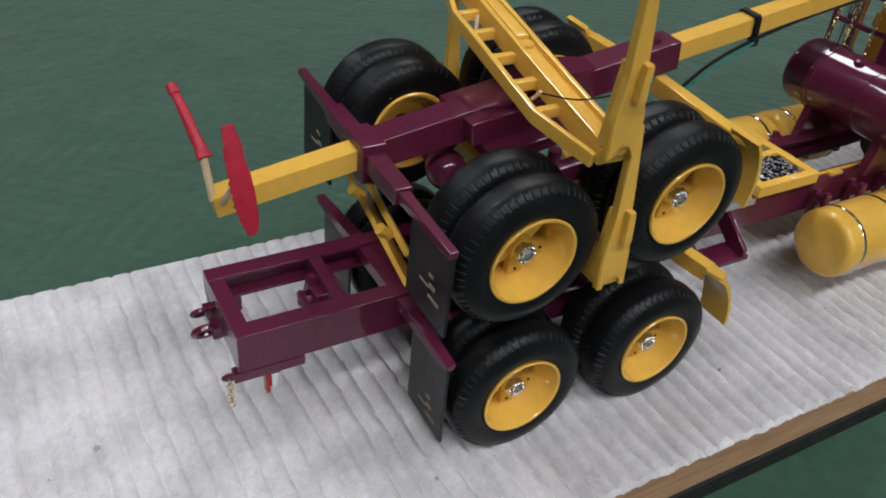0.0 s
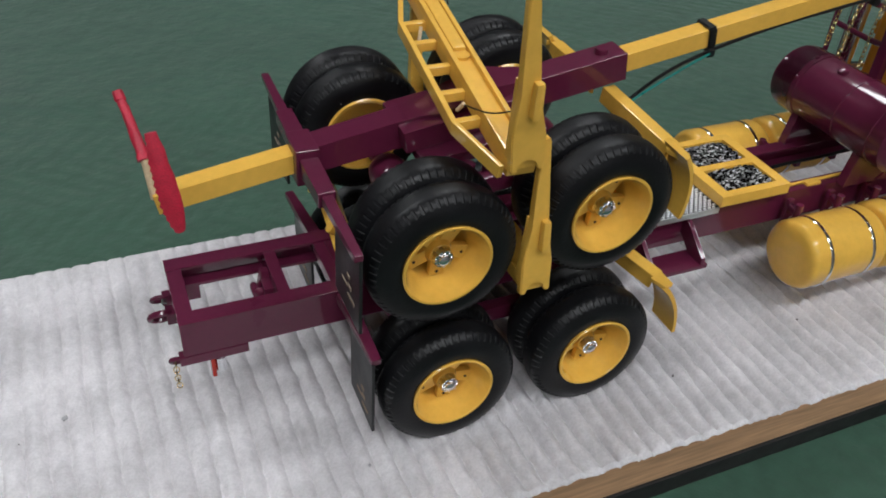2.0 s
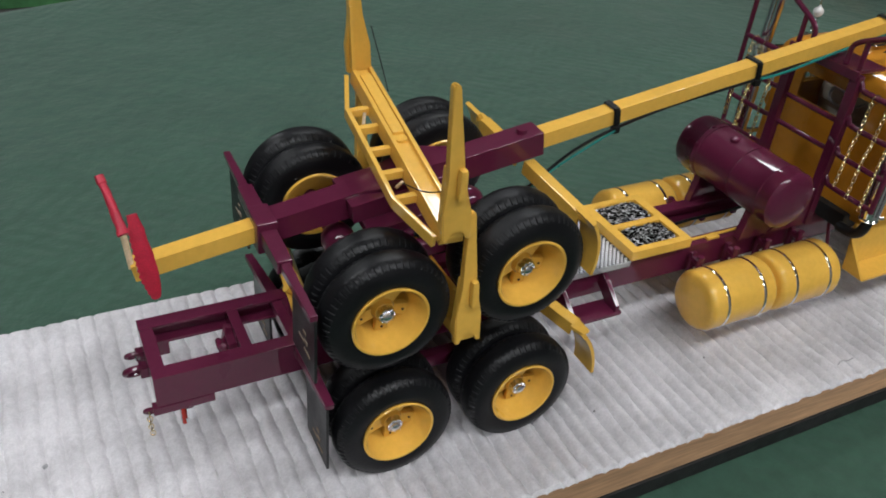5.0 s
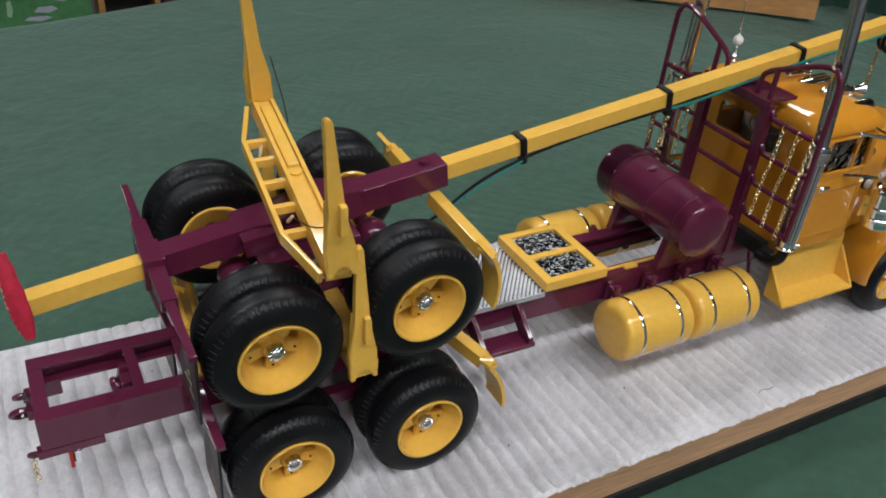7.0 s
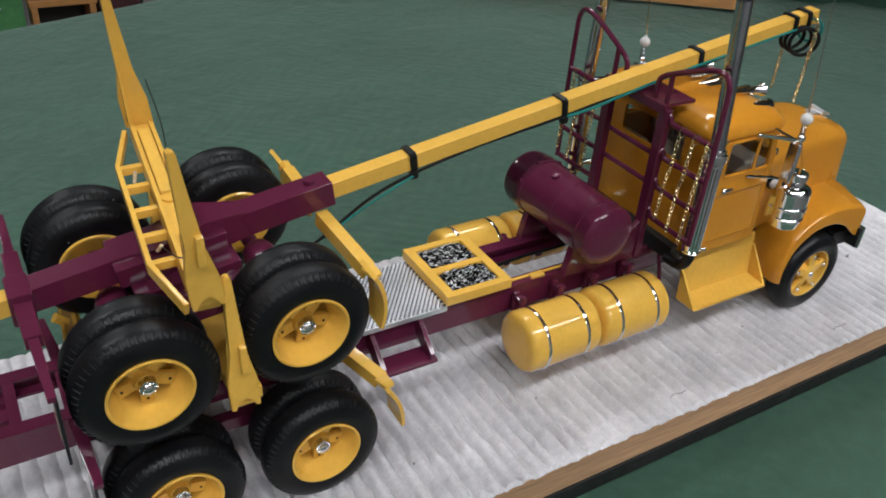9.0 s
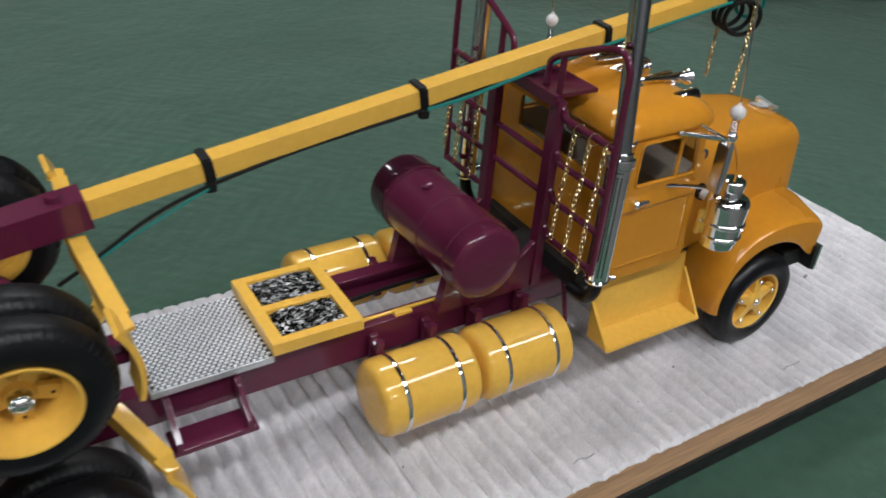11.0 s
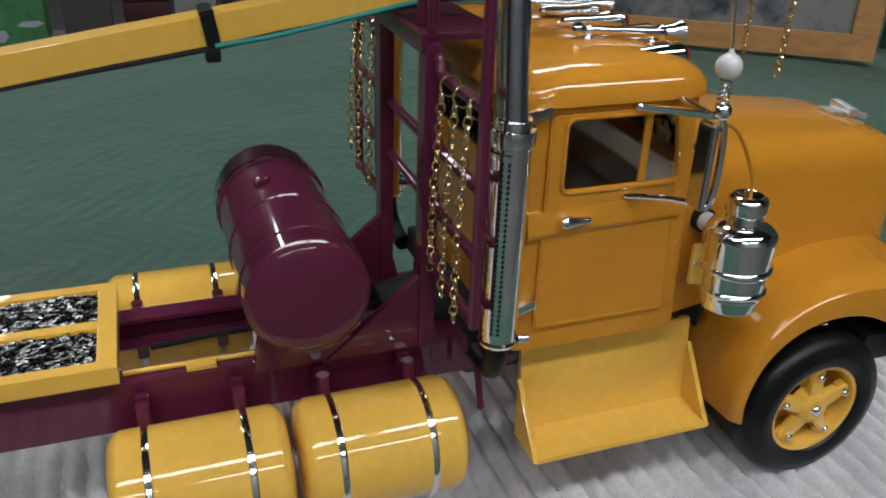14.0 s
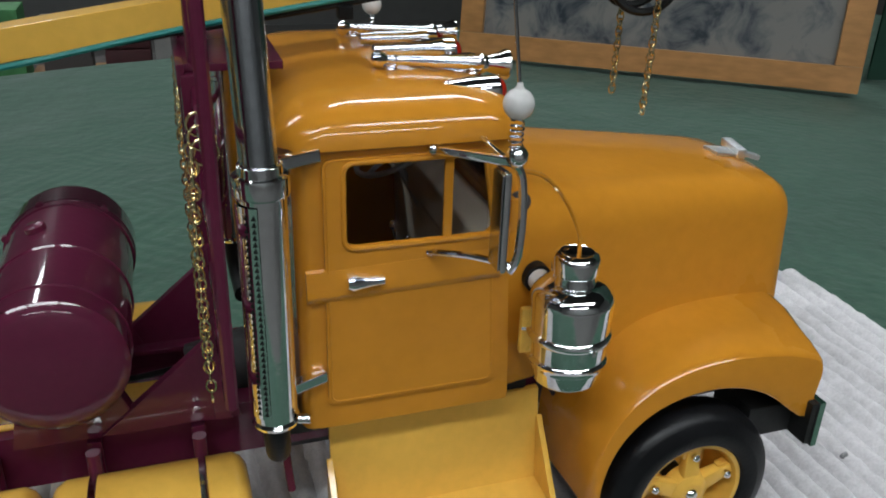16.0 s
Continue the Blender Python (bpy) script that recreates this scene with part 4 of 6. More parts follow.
def rack():
    group = new("headache_rack")
    group.parent = truck
    group.empty_display_size = 0.01
    tagged(group, "plum headache rack behind the cab")
    for s in (-1, 1):
        py = s * 17.9 - 1.0
        bm = bmesh.new()
        box(bm, RX - 2.8, RX + 1.0, py - 2.4, py + 2.4, 46, 121, 0.4)
        part("post", bm, PLUM, group)
        bm = bmesh.new()
        prism(bm, [(RX - 26, 45.5), (RX + 3, 45.5), (RX - 2, 66)], "y", py - 1.2, py + 1.2, 0.3)
        part("gusset", bm, PLUM, group)
        # side hoop
        bm = bmesh.new()
        run = curve([(RX, s * 48.0, 67.6), (RX, s * 48.3, 100), (RX, s * 48.0, 134), (RX, s * 47, 142), (RX, s * 43, 145.4), (RX, s * 34, 143.4), (RX, s * 18, 136.2), (RX, s * 12.4, 133), (RX, s * 10.4, 130), (RX, s * 10.2, 123)], 6)
        tube(bm, run, 1.2, 10)
        part("hoop", bm, PLUM, group)
        bm = bmesh.new()
        rod(bm, (RX, s * 17.5, 122), (RX, s * 17.5, 136), 1.2)
        part("hoop_strut", bm, PLUM, group)
        # each side rung leaves its post in an elbow
        for z in (115.2, 98.8, 84.0, 68.8):
            bm = bmesh.new()
            tube(bm, curve([(RX, py + s * 1.0, z + 3.8), (RX, py + s * 2.4, z + 2.6), (RX, py + s * 3.6, z + 0.7), (RX, s * 24.6, z), (RX, s * 36, z - 0.1), (RX, s * 48, z)], 5), 1.25, 10)
            part("side_rung", bm, PLUM, group)
    for z in (98.0, 84.0):
        bm = bmesh.new()
        rod(bm, (RX, -17, z), (RX, 17, z), 1.2)
        part("rung", bm, PLUM, group)
    bm = bmesh.new()
    prism(bm, [(RX - 2.4, -18.5), (RX + 16, -19), (RX + 16, 19), (RX - 2.4, 18.5)], "z", 121, 122.6, 0.3)
    box(bm, RX - 3.4, RX - 1.8, -20.2, 19.4, 118.6, 122.9, 0.4)
    part("top_shelf", bm, PLUM, group, "plum shelf over the cab")


rack()


def stack(s):
    group = new("exhaust_stack")
    group.parent = truck
    group.empty_display_size = 0.01
    tagged(group, "chrome exhaust stack with pierced heat shield")
    x, y = 234.0, s * 43.5
    bm = bmesh.new()
    tube(bm, curve([(x, y, 61), (x, y, 56), (x + 0.3, y - s * 2.0, 51.6), (x + 0.6, y - s * 6, 49.2), (x + 0.8, y - s * 13, 48.6)], 6), 2.5, 16)
    part("elbow", bm, RUBBER, group, "black exhaust elbow")
    bm = bmesh.new()
    turned(bm, (x, y, 60), (0, 0, 1), [(0, 3.2), (0, 4.3), (0.8, 4.6), (1.4, 4.15), (46.0, 4.15), (46.1, 4.75), (46.5, 4.9), (49.2, 4.9), (49.6, 4.7), (49.7, 3.9), (51.4, 3.8), (51.6, 3.3)], 28)
    part("muffler", bm, CHROME, group, "chrome muffler")
    bm = bmesh.new()
    shield = []
    for i in range(12):
        a = radians(95 + 158 * i / 11) if s < 0 else radians(-95 - 158 * i / 11)
        shield.append((x + 4.55 * math.cos(a), y + 4.55 * math.sin(a)))
    loft(bm, [[(u, v, z) for u, v in shield] for z in (63, 105)], cap=False, closed=False)
    shade = part("heat_shield", bm, CHROME, group)
    bm = bmesh.new()
    for k in range(34):
        for deg in (168, 226, 244):
            a = radians(deg) * (1 if s < 0 else -1)
            d = Vector((math.cos(a), math.sin(a), 0))
            c = Vector((x, y, 64.5 + k * 1.18)) + d * 4.62
            t = Vector((-d.y, d.x, 0))
            bm.faces.new([bm.verts.new(c + t * p + Vector((0, 0, q))) for p, q in ((-0.42, -0.5), (0.42, -0.5), (0.1, 0.5))])
    part("piercing", bm, WIRE, shade, "dark pierced slots")
    bm = bmesh.new()
    turned(bm, (x, y, 108), (-0.03, -s * 0.07, 1), [(0, 3.2), (63, 3.2), (65, 3.25), (65, 2.8), (60, 2.75)], 28, cap=False)
    part("pipe", bm, STEEL, group, "long polished exhaust pipe")
    for z in (64.5, 110):
        bm = bmesh.new()
        bar(bm, (x + 1, y + s * -2.0, z), (x + 10.5, s * 38.4, z + 0.6), 2.2, 2.2, bevel=0.3)
        part("mount", bm, CHROME, group)
    bm = bmesh.new()
    rod(bm, (x + 4, y + s * 2, 61), (x + 6.2, y + s * 2.6, 61), 1.0)
    part("clamp_bolt", bm, CHROME, group)


stack(-1)
stack(1)

# ---------------------------------------------------------------- cab
CX0, CX1, CY = 240.0, 283.0, 37.5
CZ0, CZB, CZR = 51.6, 91.6, 111.6


def plate_with_hole(bm, outer, inner, y0, y1, bevel=0.35):
    """A plate in the xz plane with an opening; outer and inner have as many points."""
    n = len(outer)
    loops = [[bm.verts.new((x, y, z)) for x, z in line] for line, y in ((outer, y0), (inner, y0), (outer, y1), (inner, y1))]
    o0, i0, o1, i1 = loops
    faces = []
    for k in range(n):
        m = (k + 1) % n
        faces += [bm.faces.new((o0[k], o0[m], i0[m], i0[k])), bm.faces.new((o1[k], o1[m], i1[m], i1[k])), bm.faces.new((o0[k], o0[m], o1[m], o1[k])), bm.faces.new((i0[k], i0[m], i1[m], i1[k]))]
    if bevel:
        rim = [e for e in {e for f in faces for e in f.edges} if e.calc_face_angle(0) > 1.2]
        bmesh.ops.bevel(bm, geom=rim, offset=bevel, segments=2, affect="EDGES")


def raked(points):
    """Leans the windscreen edge of an outline back above the belt."""
    return [(x - max(z - 91, 0) * 0.16 * max(min((x - 262) / 12, 1), 0), z) for x, z in points]


BELT_RISE = 0.03


def cab():
    c = new("cab")
    c.parent = truck
    c.empty_display_size = 0.01
    tagged(c, "glossy amber cab with clear side windows")
    for s in (-1, 1):
        bm = bmesh.new()
        plate_with_hole(bm, raked(rounded(CX0 + 2.6, CX1 + 1.2, CZ0, CZR, 1.0, 5)), raked(rounded(248.6, 279.6, CZB - 0.8, 108.6, 2.0, 5)), s * (CY - 1.6), s * CY, 0.3)
        part("side_wall", bm, ORANGE, c)
        bm = bmesh.new()
        turned(bm, (CX0 + 2.6, s * (CY - 2.6), CZ0), (0, 0, 1), [(0, 2.4), (0.3, 2.6), (CZR - CZ0, 2.6)], 24)
        part("corner_post", bm, ORANGE, c)
        # the door stands proud behind a seam
        bm = bmesh.new()
        plate_with_hole(bm, raked(rounded(245.2, 280.4, 57.6, 109.2, 1.6, 5)), raked(rounded(249.4, 278.4, CZB + 0.4, 107.9, 1.8, 5)), s * (CY - 0.2), s * (CY + 0.8), 0.3)
        d = part("door", bm, ORANGE, c, "amber cab door")
        for name, line, r in (("door_bead", raked(rounded(245.8, 279.8, 58.2, 109.0, 1.6, 5)), 0.22), ("window_lip", raked(rounded(248.9, 278.8, CZB - 0.1, 108.3, 2.0, 5)), 0.55)):
            bm = bmesh.new()
            run = [(x, s * (CY + 0.75), z) for x, z in line]
            tube(bm, run + run[:2], r, 8)
            part(name, bm, ORANGE, d)
        bm = bmesh.new()
        box(bm, 268.1, 269.9, s * (CY - 0.1), s * (CY + 0.55), CZB + 0.2, 108.1, 0.25)
        part("vent_divider", bm, ORANGE, d)
        bm = bmesh.new()
        loft(bm, [[(x, s * (CY + y), 82.4 + BELT_RISE * (x - 250) + z) for y, z in ((-0.1, 5.5), (0.86, 5.2), (1.25, 2.4), (1.62, 0.5), (1.5, -0.2), (0.7, -1.4), (-0.1, -1.6))] for x in (CX0 + 1.6, 250, 260, 270, 280.2)])
        part("belt_crease", bm, ORANGE, d)
        for x0, x1 in ((249.0, 268.4), (269.6, 278.2)):
            bm = bmesh.new()
            box(bm, x0, x1 - (0.6 if x1 > 270 else 0), s * (CY - 0.9), s * (CY - 0.7), CZB, 108.2, 0)
            part("window_pane", bm, GLASS, d, "clear side window").visible_shadow = False
        bm = bmesh.new()
        turned(bm, (249.4, s * (CY + 2.0), 85.2), (1, 0, -0.03), [(-0.6, 0.3), (-0.3, 1.3), (0.8, 1.8), (2.0, 1.5), (4.0, 1.1), (6.8, 0.8), (7.2, 0.2)], 12)
        rod(bm, (250.2, s * CY, 85.0), (250.2, s * (CY + 2.4), 85.0), 1.1)
        part("door_handle", bm, CHROME, d, "chrome door handle")
    bm = bmesh.new()
    outer = rounded(-CY + 2.6, CY - 2.6, CZ0, CZR, 0.6, 5)
    inner = rounded(-20, 20, 92.5, 106, 2.0, 5)
    plate_with_hole(bm, outer, inner, CX0, CX0 + 1.6, 0.2)
    bmesh.ops.transform(bm, matrix=Matrix(((0, 1, 0, 0), (1, 0, 0, 0), (0, 0, 1, 0), (0, 0, 0, 1))), verts=bm.verts)
    part("back_wall", bm, ORANGE, c)
    bm = bmesh.new()
    box(bm, CX0 + 0.6, CX0 + 0.9, -20.5, 20.5, 92, 106.5, 0)
    part("rear_window", bm, GLASS, c, "clear rear window").visible_shadow = False
    # windshield frame and panes
    bm = bmesh.new()
    bar(bm, (CX1 - 1.2, 0, CZB + 4), (CX1 - 3.4, 0, CZR), 2.2, 1.8, up=(1, 0, 0), bevel=0.4)
    bar(bm, (CX1 + 0.6, -CY + 1, CZB + 2.6), (CX1 + 0.6, CY - 1, CZB + 2.6), 2.2, 7.0, bevel=0.6)
    part("windshield_frame", bm, ORANGE, c)
    bm = bmesh.new()
    bar(bm, (CX1 - 0.4, 0, CZB + 3), (CX1 - 3.2, 0, CZR), 2 * CY - 4, 0.3, up=(1, 0, 0), bevel=0)
    part("windshield", bm, GLASS, c, "clear windshield").visible_shadow = False
    bm = bmesh.new()
    box(bm, CX0 + 2, CX1 + 1, -CY + 2.6, CY - 2.6, CZ0 + 0.3, CZ0 + 2.3, 0)
    part("cabin_floor", bm, CABIN, c, "dark cabin floor")
    bm = bmesh.new()
    prism(bm, [(283.4, CZ0 + 2.4), (283.4, 92.4), (280.5, 92.8), (276.4, 89.5), (276, 82), (279, 78), (279, CZ0 + 2.4)], "y", -CY + 2.2, CY - 2.2, 0.8)
    part("dashboard", bm, DASH, c, "tan dashboard")
    for s in (-1, 1):
        bm = bmesh.new()
        box(bm, 245, 260, s * 17 - 9, s * 17 + 9, 58, 70, 2)
        box(bm, 243.5, 249, s * 17 - 9, s * 17 + 9, 68, 90, 2)
        part("seat", bm, SEATS, c, "tan cab seat")
    bm = bmesh.new()
    wheel_c, wheel_n = Vector((272, 14, 91.6)), Vector((-0.42, 0, 0.91))
    ring(bm, wheel_c, wheel_n, 9.8, 0.75, 36, 8)
    rod(bm, wheel_c, (281, 16, 74), 1.0)
    for a in (0, 2.1, 4.2):
        s_, u_ = axes_for(wheel_n)
        rod(bm, wheel_c, wheel_c + (s_ * math.cos(a) + u_ * math.sin(a)) * 9.8, 0.6)
    part("steering_wheel", bm, WHEEL_GREY, c, "grey steering wheel")
    for dx, dy in ((0, 0), (3.4, -2.4)):
        bm = bmesh.new()
        rod(bm, (275 + dx, 4 + dy, 54), (269 + dx, 2 + dy, 77 - dx), 0.5, seg=8)
        ball(bm, (269 + dx, 2 + dy, 77.6 - dx), 1.2, u=10, v=8)
        part("gear_lever", bm, CHROME, c, "chrome gear lever")
    # roof shell
    bm = bmesh.new()
    rings_ = []
    for z, inset, nose in ((111.0, 0.8, 0), (110.5, -0.4, 0), (111.0, -1.4, 0.2), (112.0, -1.4, 0.2), (113.8, -0.9, 0), (115.6, 0.3, -0.4), (117.2, 2.4, -1.0), (118.4, 5.2, -2.0), (119.2, 9.5, -4.0), (119.6, 14.0, -6.0), (119.8, 18.0, -8.0)):
        x0, x1 = 238.8 + inset, 284.4 - inset + nose * 0.3
        rings_.append([(x, y, z) for x, y in rounded(x0, x1, -CY - 0.2 + inset, CY + 0.2 - inset, min(8 - inset * 0.1, (x1 - x0) / 2 - 0.6), 7)])
    loft(bm, rings_)
    part("roof", bm, ORANGE, c, "rounded amber roof")
    return c


CAB = cab()


def roof_gear():
    for y in (-27, -13.5, 0, 13.5, 27):
        bm = bmesh.new()
        z = 116.4 + 3.0 * math.cos(y / 27 * 1.25)
        turned(bm, (265.2, y, z - 0.5), (1, 0, 0.012), [(-5, 0.15), (-2, 0.8), (2, 1.7), (7.0, 2.5), (12, 2.95), (16.0, 3.1), (16.8, 2.9)], 20)
        lampo = part("marker_light", bm, CHROME, CAB, "chrome teardrop marker light")
        bm = bmesh.new()
        ball(bm, (281.9, y, z - 0.3), 2.5, sx=0.8, u=14, v=10)
        part("lens", bm, AMBER, lampo, "red lens")
    for y in (-17, 17):
        bm = bmesh.new()
        z = 121.8
        turned(bm, (259.2, y, z), (1, 0, -0.075), [(0, 0.3), (0.3, 1.2), (1.5, 1.9), (2.8, 1.3), (3.2, 0.95), (4.4, 0.95), (4.8, 1.2), (5.4, 0.95), (16, 1.15), (20, 1.3), (22.5, 1.5), (23, 2.0), (23.6, 2.0), (24.2, 1.6), (26.5, 2.2), (28.2, 3.1), (28.7, 3.1), (28.2, 2.4)], 20)
        rod(bm, (263.2, y, 118.6), (263.2, y, z), 0.8)
        rod(bm, (280.3, y, 116.0), (280.3, y, z - 1.5), 0.8)
        ball(bm, (263.2, y, 119.8), 1.5, sz=0.5)
        ball(bm, (280.3, y, 118.2), 1.5, sz=0.5)
        part("air_horn", bm, CHROME, CAB, "chrome air horn")
    for y in (-6, 6):
        bm = bmesh.new()
        turned(bm, (262, y, 121.2), (1, 0, 0), [(0, 0.3), (0.4, 1.2), (3, 1.4), (12, 1.5), (15, 2.0), (15.4, 2.0), (15.2, 0.4)], 14)
        part("short_horn", bm, CHROME, CAB, "short chrome horn")


roof_gear()


def mirror(s):
    g = new("mirror")
    g.parent = truck
    g.empty_display_size = 0.01
    tagged(g, "chrome west-coast mirror on a bracket")
    x, y = 276.0, s * 51.5
    bm = bmesh.new()
    box(bm, x - 2.6, x - 1.2, y - 2.6, y + 2.6, 91, 110, 0.6)
    part("mirror_head", bm, CHROME, g, "tall chrome mirror head")
    bm = bmesh.new()
    box(bm, x - 2.9, x - 2.65, y - 2.2, y + 2.2, 91.6, 109.4, 0)
    part("mirror_face", bm, STEEL, g, "grey mirror face")
    bm = bmesh.new()
    tube(bm, curve([(x + 0.2, y, 90), (x + 1.8, y, 93), (x + 2.2, y, 101), (x + 1.6, y, 108), (x, y, 111)], 5), 0.85)
    bar(bm, (x, y, 111), (265.6, s * (CY + 1), 110.0), 1.6, 1.6, bevel=0.3, w2=1.3, h2=1.3)
    rod(bm, (x, y, 110.4), (274.6, s * (CY + 1), 111.6), 0.6)
    tube(bm, curve([(x, y, 91.6), (270.6, s * 45, 91.0), (265, s * (CY + 1), 89.4)], 6), 0.65)
    ball(bm, (x + 0.4, y, 112), 2.0)
    ball(bm, (265.4, s * (CY + 1.2), 110.0), 1.1)
    part("bracket", bm, CHROME, g, "chrome bracket arms")
    bm = bmesh.new()
    tube(bm, [(x + 1.15 * math.cos(k * 0.62), y + 1.15 * math.sin(k * 0.62), 113.2 + k * 0.095) for k in range(58)], 0.17, 6)
    part("spring", bm, STEEL, g, "small wire spring")
    bm = bmesh.new()
    ball(bm, (x, y, 121.2), 2.7, u=24, v=16)
    turned(bm, (x, y, 123.6), (0, 0, 1), [(0, 1.0), (0.6, 0.6), (1.2, 0.5)], 12)
    part("pearl", bm, PEARL, g, "white pearl bead")
    bm = bmesh.new()
    rod(bm, (x, y, 123.5), (x - 6.0, y + 1, 174), 0.34, 0.22, 6)
    part("antenna", bm, STEEL, g, "thin wire antenna")


mirror(-1)
mirror(1)
for s in (-1, 1):
    bm = bmesh.new()
    turned(bm, (285.2, s * 35.4, 96.5), (0.1, s, 0.1), [(-1.5, 2.0), (0.35, 2.0), (0.5, 1.8), (0.5, 0.1)], 16)
    part("cowl_vent", bm, CABIN, truck, "dark oval cowl vent")

# steps below the doors
for s in (-1, 1):
    bm = bmesh.new()
    loft(bm, [[(x, s * y, z) for y, z in ((30.4, 48.6), (31.9, 48.6), (35.0, 25.6), (46.0, 24.6), (46.2, 23.4), (33.8, 24.0))] for x in (246.0, 294.5)])
    bmesh.ops.recalc_face_normals(bm, faces=bm.faces)
    prism(bm, [(s * 33.0, 40), (s * 46.2, 23.6), (s * 34, 23.6)], "x", 245.0, 246.4, 0.2)
    prism(bm, [(s * 33.0, 42), (s * 46.2, 23.6), (s * 34, 23.6)], "x", 294.0, 295.4, 0.2)
    part("cab_step", bm, YELLOW, truck, "folded yellow cab step")
    bm = bmesh.new()
    tube(bm, curve([(237, s * 24, 46), (237.3, s * 25.5, 40), (237.6, s * 27, 34), (238.0, s * 28, 29)], 5), 0.9)
    part("step_hanger", bm, PLUM, truck)
# dark engine and floor mass under the cab
bm = bmesh.new()
box(bm, 238, 300, -15, 15, 30, 53, 2)
box(bm, 236, 292, -31, 31, 46, 54, 1)
rod(bm, (220, 0, 42), (240, 0, 46), 10)
part("engine_block", bm, PLINTH, truck, "dark engine and transmission")

# hood
def hood():
    bm = bmesh.new()

    def ring_(x, half, top, low, r, side_in):
        out = []
        pts = []
        n = 7
        for k in range(n + 1):
            a = radians(90 * k / n)
            pts.append((half - r + r * math.cos(a), top - r + r * math.sin(a)))
        lower = [(half + side_in, low), (half + side_in * 0.6, low + (top - r - low) * 0.4), (half + side_in * 0.15, low + (top - r - low) * 0.8)]
        right = lower + pts
        top_mid = [(half * 0.4, top + 0.6), (0, top + 0.9)]
        full = right + top_mid
        line = [(x, -u, v) for u, v in full] + [(x, u, v) for u, v in reversed(full[:-1])]
        return line
    secs = [ring_(283.4, 35.2, 96.5, 54, 10, 1.2), ring_(288, 33.8, 96.0, 54, 10, 1.5), ring_(296, 31.8, 95.2, 54, 9.5, 2.0), ring_(310, 28.8, 93.8, 54, 9, 2.6), ring_(335, 25.2, 91.8, 54, 9, 3.4), ring_(354, 22.8, 90.0, 54, 8.5, 3.4), ring_(361, 22.0, 88.8, 53, 8, 2.6), ring_(364, 21.3, 87.2, 52, 7.5, 2.2), ring_(365.4, 20.0, 85.2, 52, 7, 2.0), ring_(365.8, 18.0, 82.6, 52, 6, 1.5)]
    loft(bm, secs)
    h = part("hood", bm, ORANGE, truck, "long glossy amber hood")
    bm = bmesh.new()
    bar(bm, (353, -1.5, 91.3), (361.5, -1.5, 90.2), 6.5, 1.0, bevel=0.3)
    bar(bm, (359.5, -6, 91.2), (361.5, 4.0, 91.6), 2.4, 2.6, bevel=0.5, w2=2.8, h2=2.2)
    bar(bm, (361, -4, 90.8), (366.0, -4.4, 89.4), 2.0, 1.4, bevel=0.4)
    part("hood_ornament", bm, ALU, h, "chrome hood ornament")
    bm = bmesh.new()
    box(bm, 365.2, 366.6, -17.5, 17.5, 50, 80, 0.8)
    for k in range(9):
        box(bm, 366.5, 367.2, -16 + k * 3.8, -14.4 + k * 3.8, 52, 78, 0.2)
    part("grille", bm, CHROME, h, "chrome grille")


hood()


def fender(s):
    """A crowned front fender with a wheel arch."""
    inner = [(302.0, 22.5), (301.4, 31), (302.6, 42), (306.2, 51.0), (312.5, 57.6), (320, 61.0), (329, 62.4), (338, 62.6), (347, 62.0), (354.6, 61.0), (360.6, 59.4), (363.2, 56.5), (363.0, 49), (361.4, 40)]
    edge = [(303.0, 22.5), (302.6, 31), (304.2, 40.0), (308, 47.6), (314, 53.4), (321, 57.0), (329, 58.8), (338, 59.2), (347, 58.4), (354, 57.0), (360.0, 55.0), (361.8, 52.0), (361.4, 46), (360.2, 39)]
    arch = [(305.6, 22.5), (305.2, 28), (306.4, 34.5), (309.0, 40.4), (313.4, 45.4), (319.6, 49.0), (326.8, 50.8), (334.4, 50.8), (341.8, 49.0), (348, 45.8), (352.6, 42.2), (355.6, 39.8), (357.4, 38.6), (358.4, 38.4)]
    bm = bmesh.new()
    rings_ = []
    for i_, e_, a_ in zip(*[curve([(a, b, 0) for a, b in line], 4) for line in (inner, edge, arch)]):
        out_ = (e_ - a_).normalized()
        line = []
        for y, p in ((20, i_ + (i_ - e_) * 0.25), (30, i_), (36, i_.lerp(e_, 0.42)), (41.5, i_.lerp(e_, 0.80) + out_ * 0.25), (44.2, e_ + out_ * 0.15), (45.8, e_ - out_ * 0.45), (46.6, e_ - out_ * 1.3), (47.0, e_.lerp(a_, 0.55)), (47.1, e_.lerp(a_, 0.92)), (46.7, a_), (45.8, a_), (45.2, e_.lerp(a_, 0.8)), (43.6, e_.lerp(a_, 0.45)), (38, i_.lerp(e_, 0.6) - out_ * 1.4), (20, i_ - out_ * 1.4)):
            line.append((p.x, s * y, p.y))
        rings_.append(line)
    loft(bm, rings_)
    part("fender", bm, ORANGE, truck, "crowned amber front fender")


fender(-1)
fender(1)
bm = bmesh.new()
loft(bm, [[(x, y, z) for x, z in ((360.2, 31), (361.8, 31), (361.8, 43.5), (360.2, 43.5))] for y in (-49.5, -20, 20, 49.5)])
part("bumper", bm, CHROME, truck, "thin chrome bumper")
bm = bmesh.new()
box(bm, 358.6, 360.1, -48.9, 48.9, 31.5, 43.0, 0.2)
part("bumper_back", bm, PLINTH, truck, "black back of the bumper")
for s in (-1, 1):
    bm = bmesh.new()
    box(bm, 346, 360, s * 38 - 5, s * 38 + 9, 31.5, 40, 0.5)
    part("bumper_mount", bm, PLINTH, truck, "black bumper bracket")
bm = bmesh.new()
box(bm, 302, 359, -26, 26, 33, 52, 1)
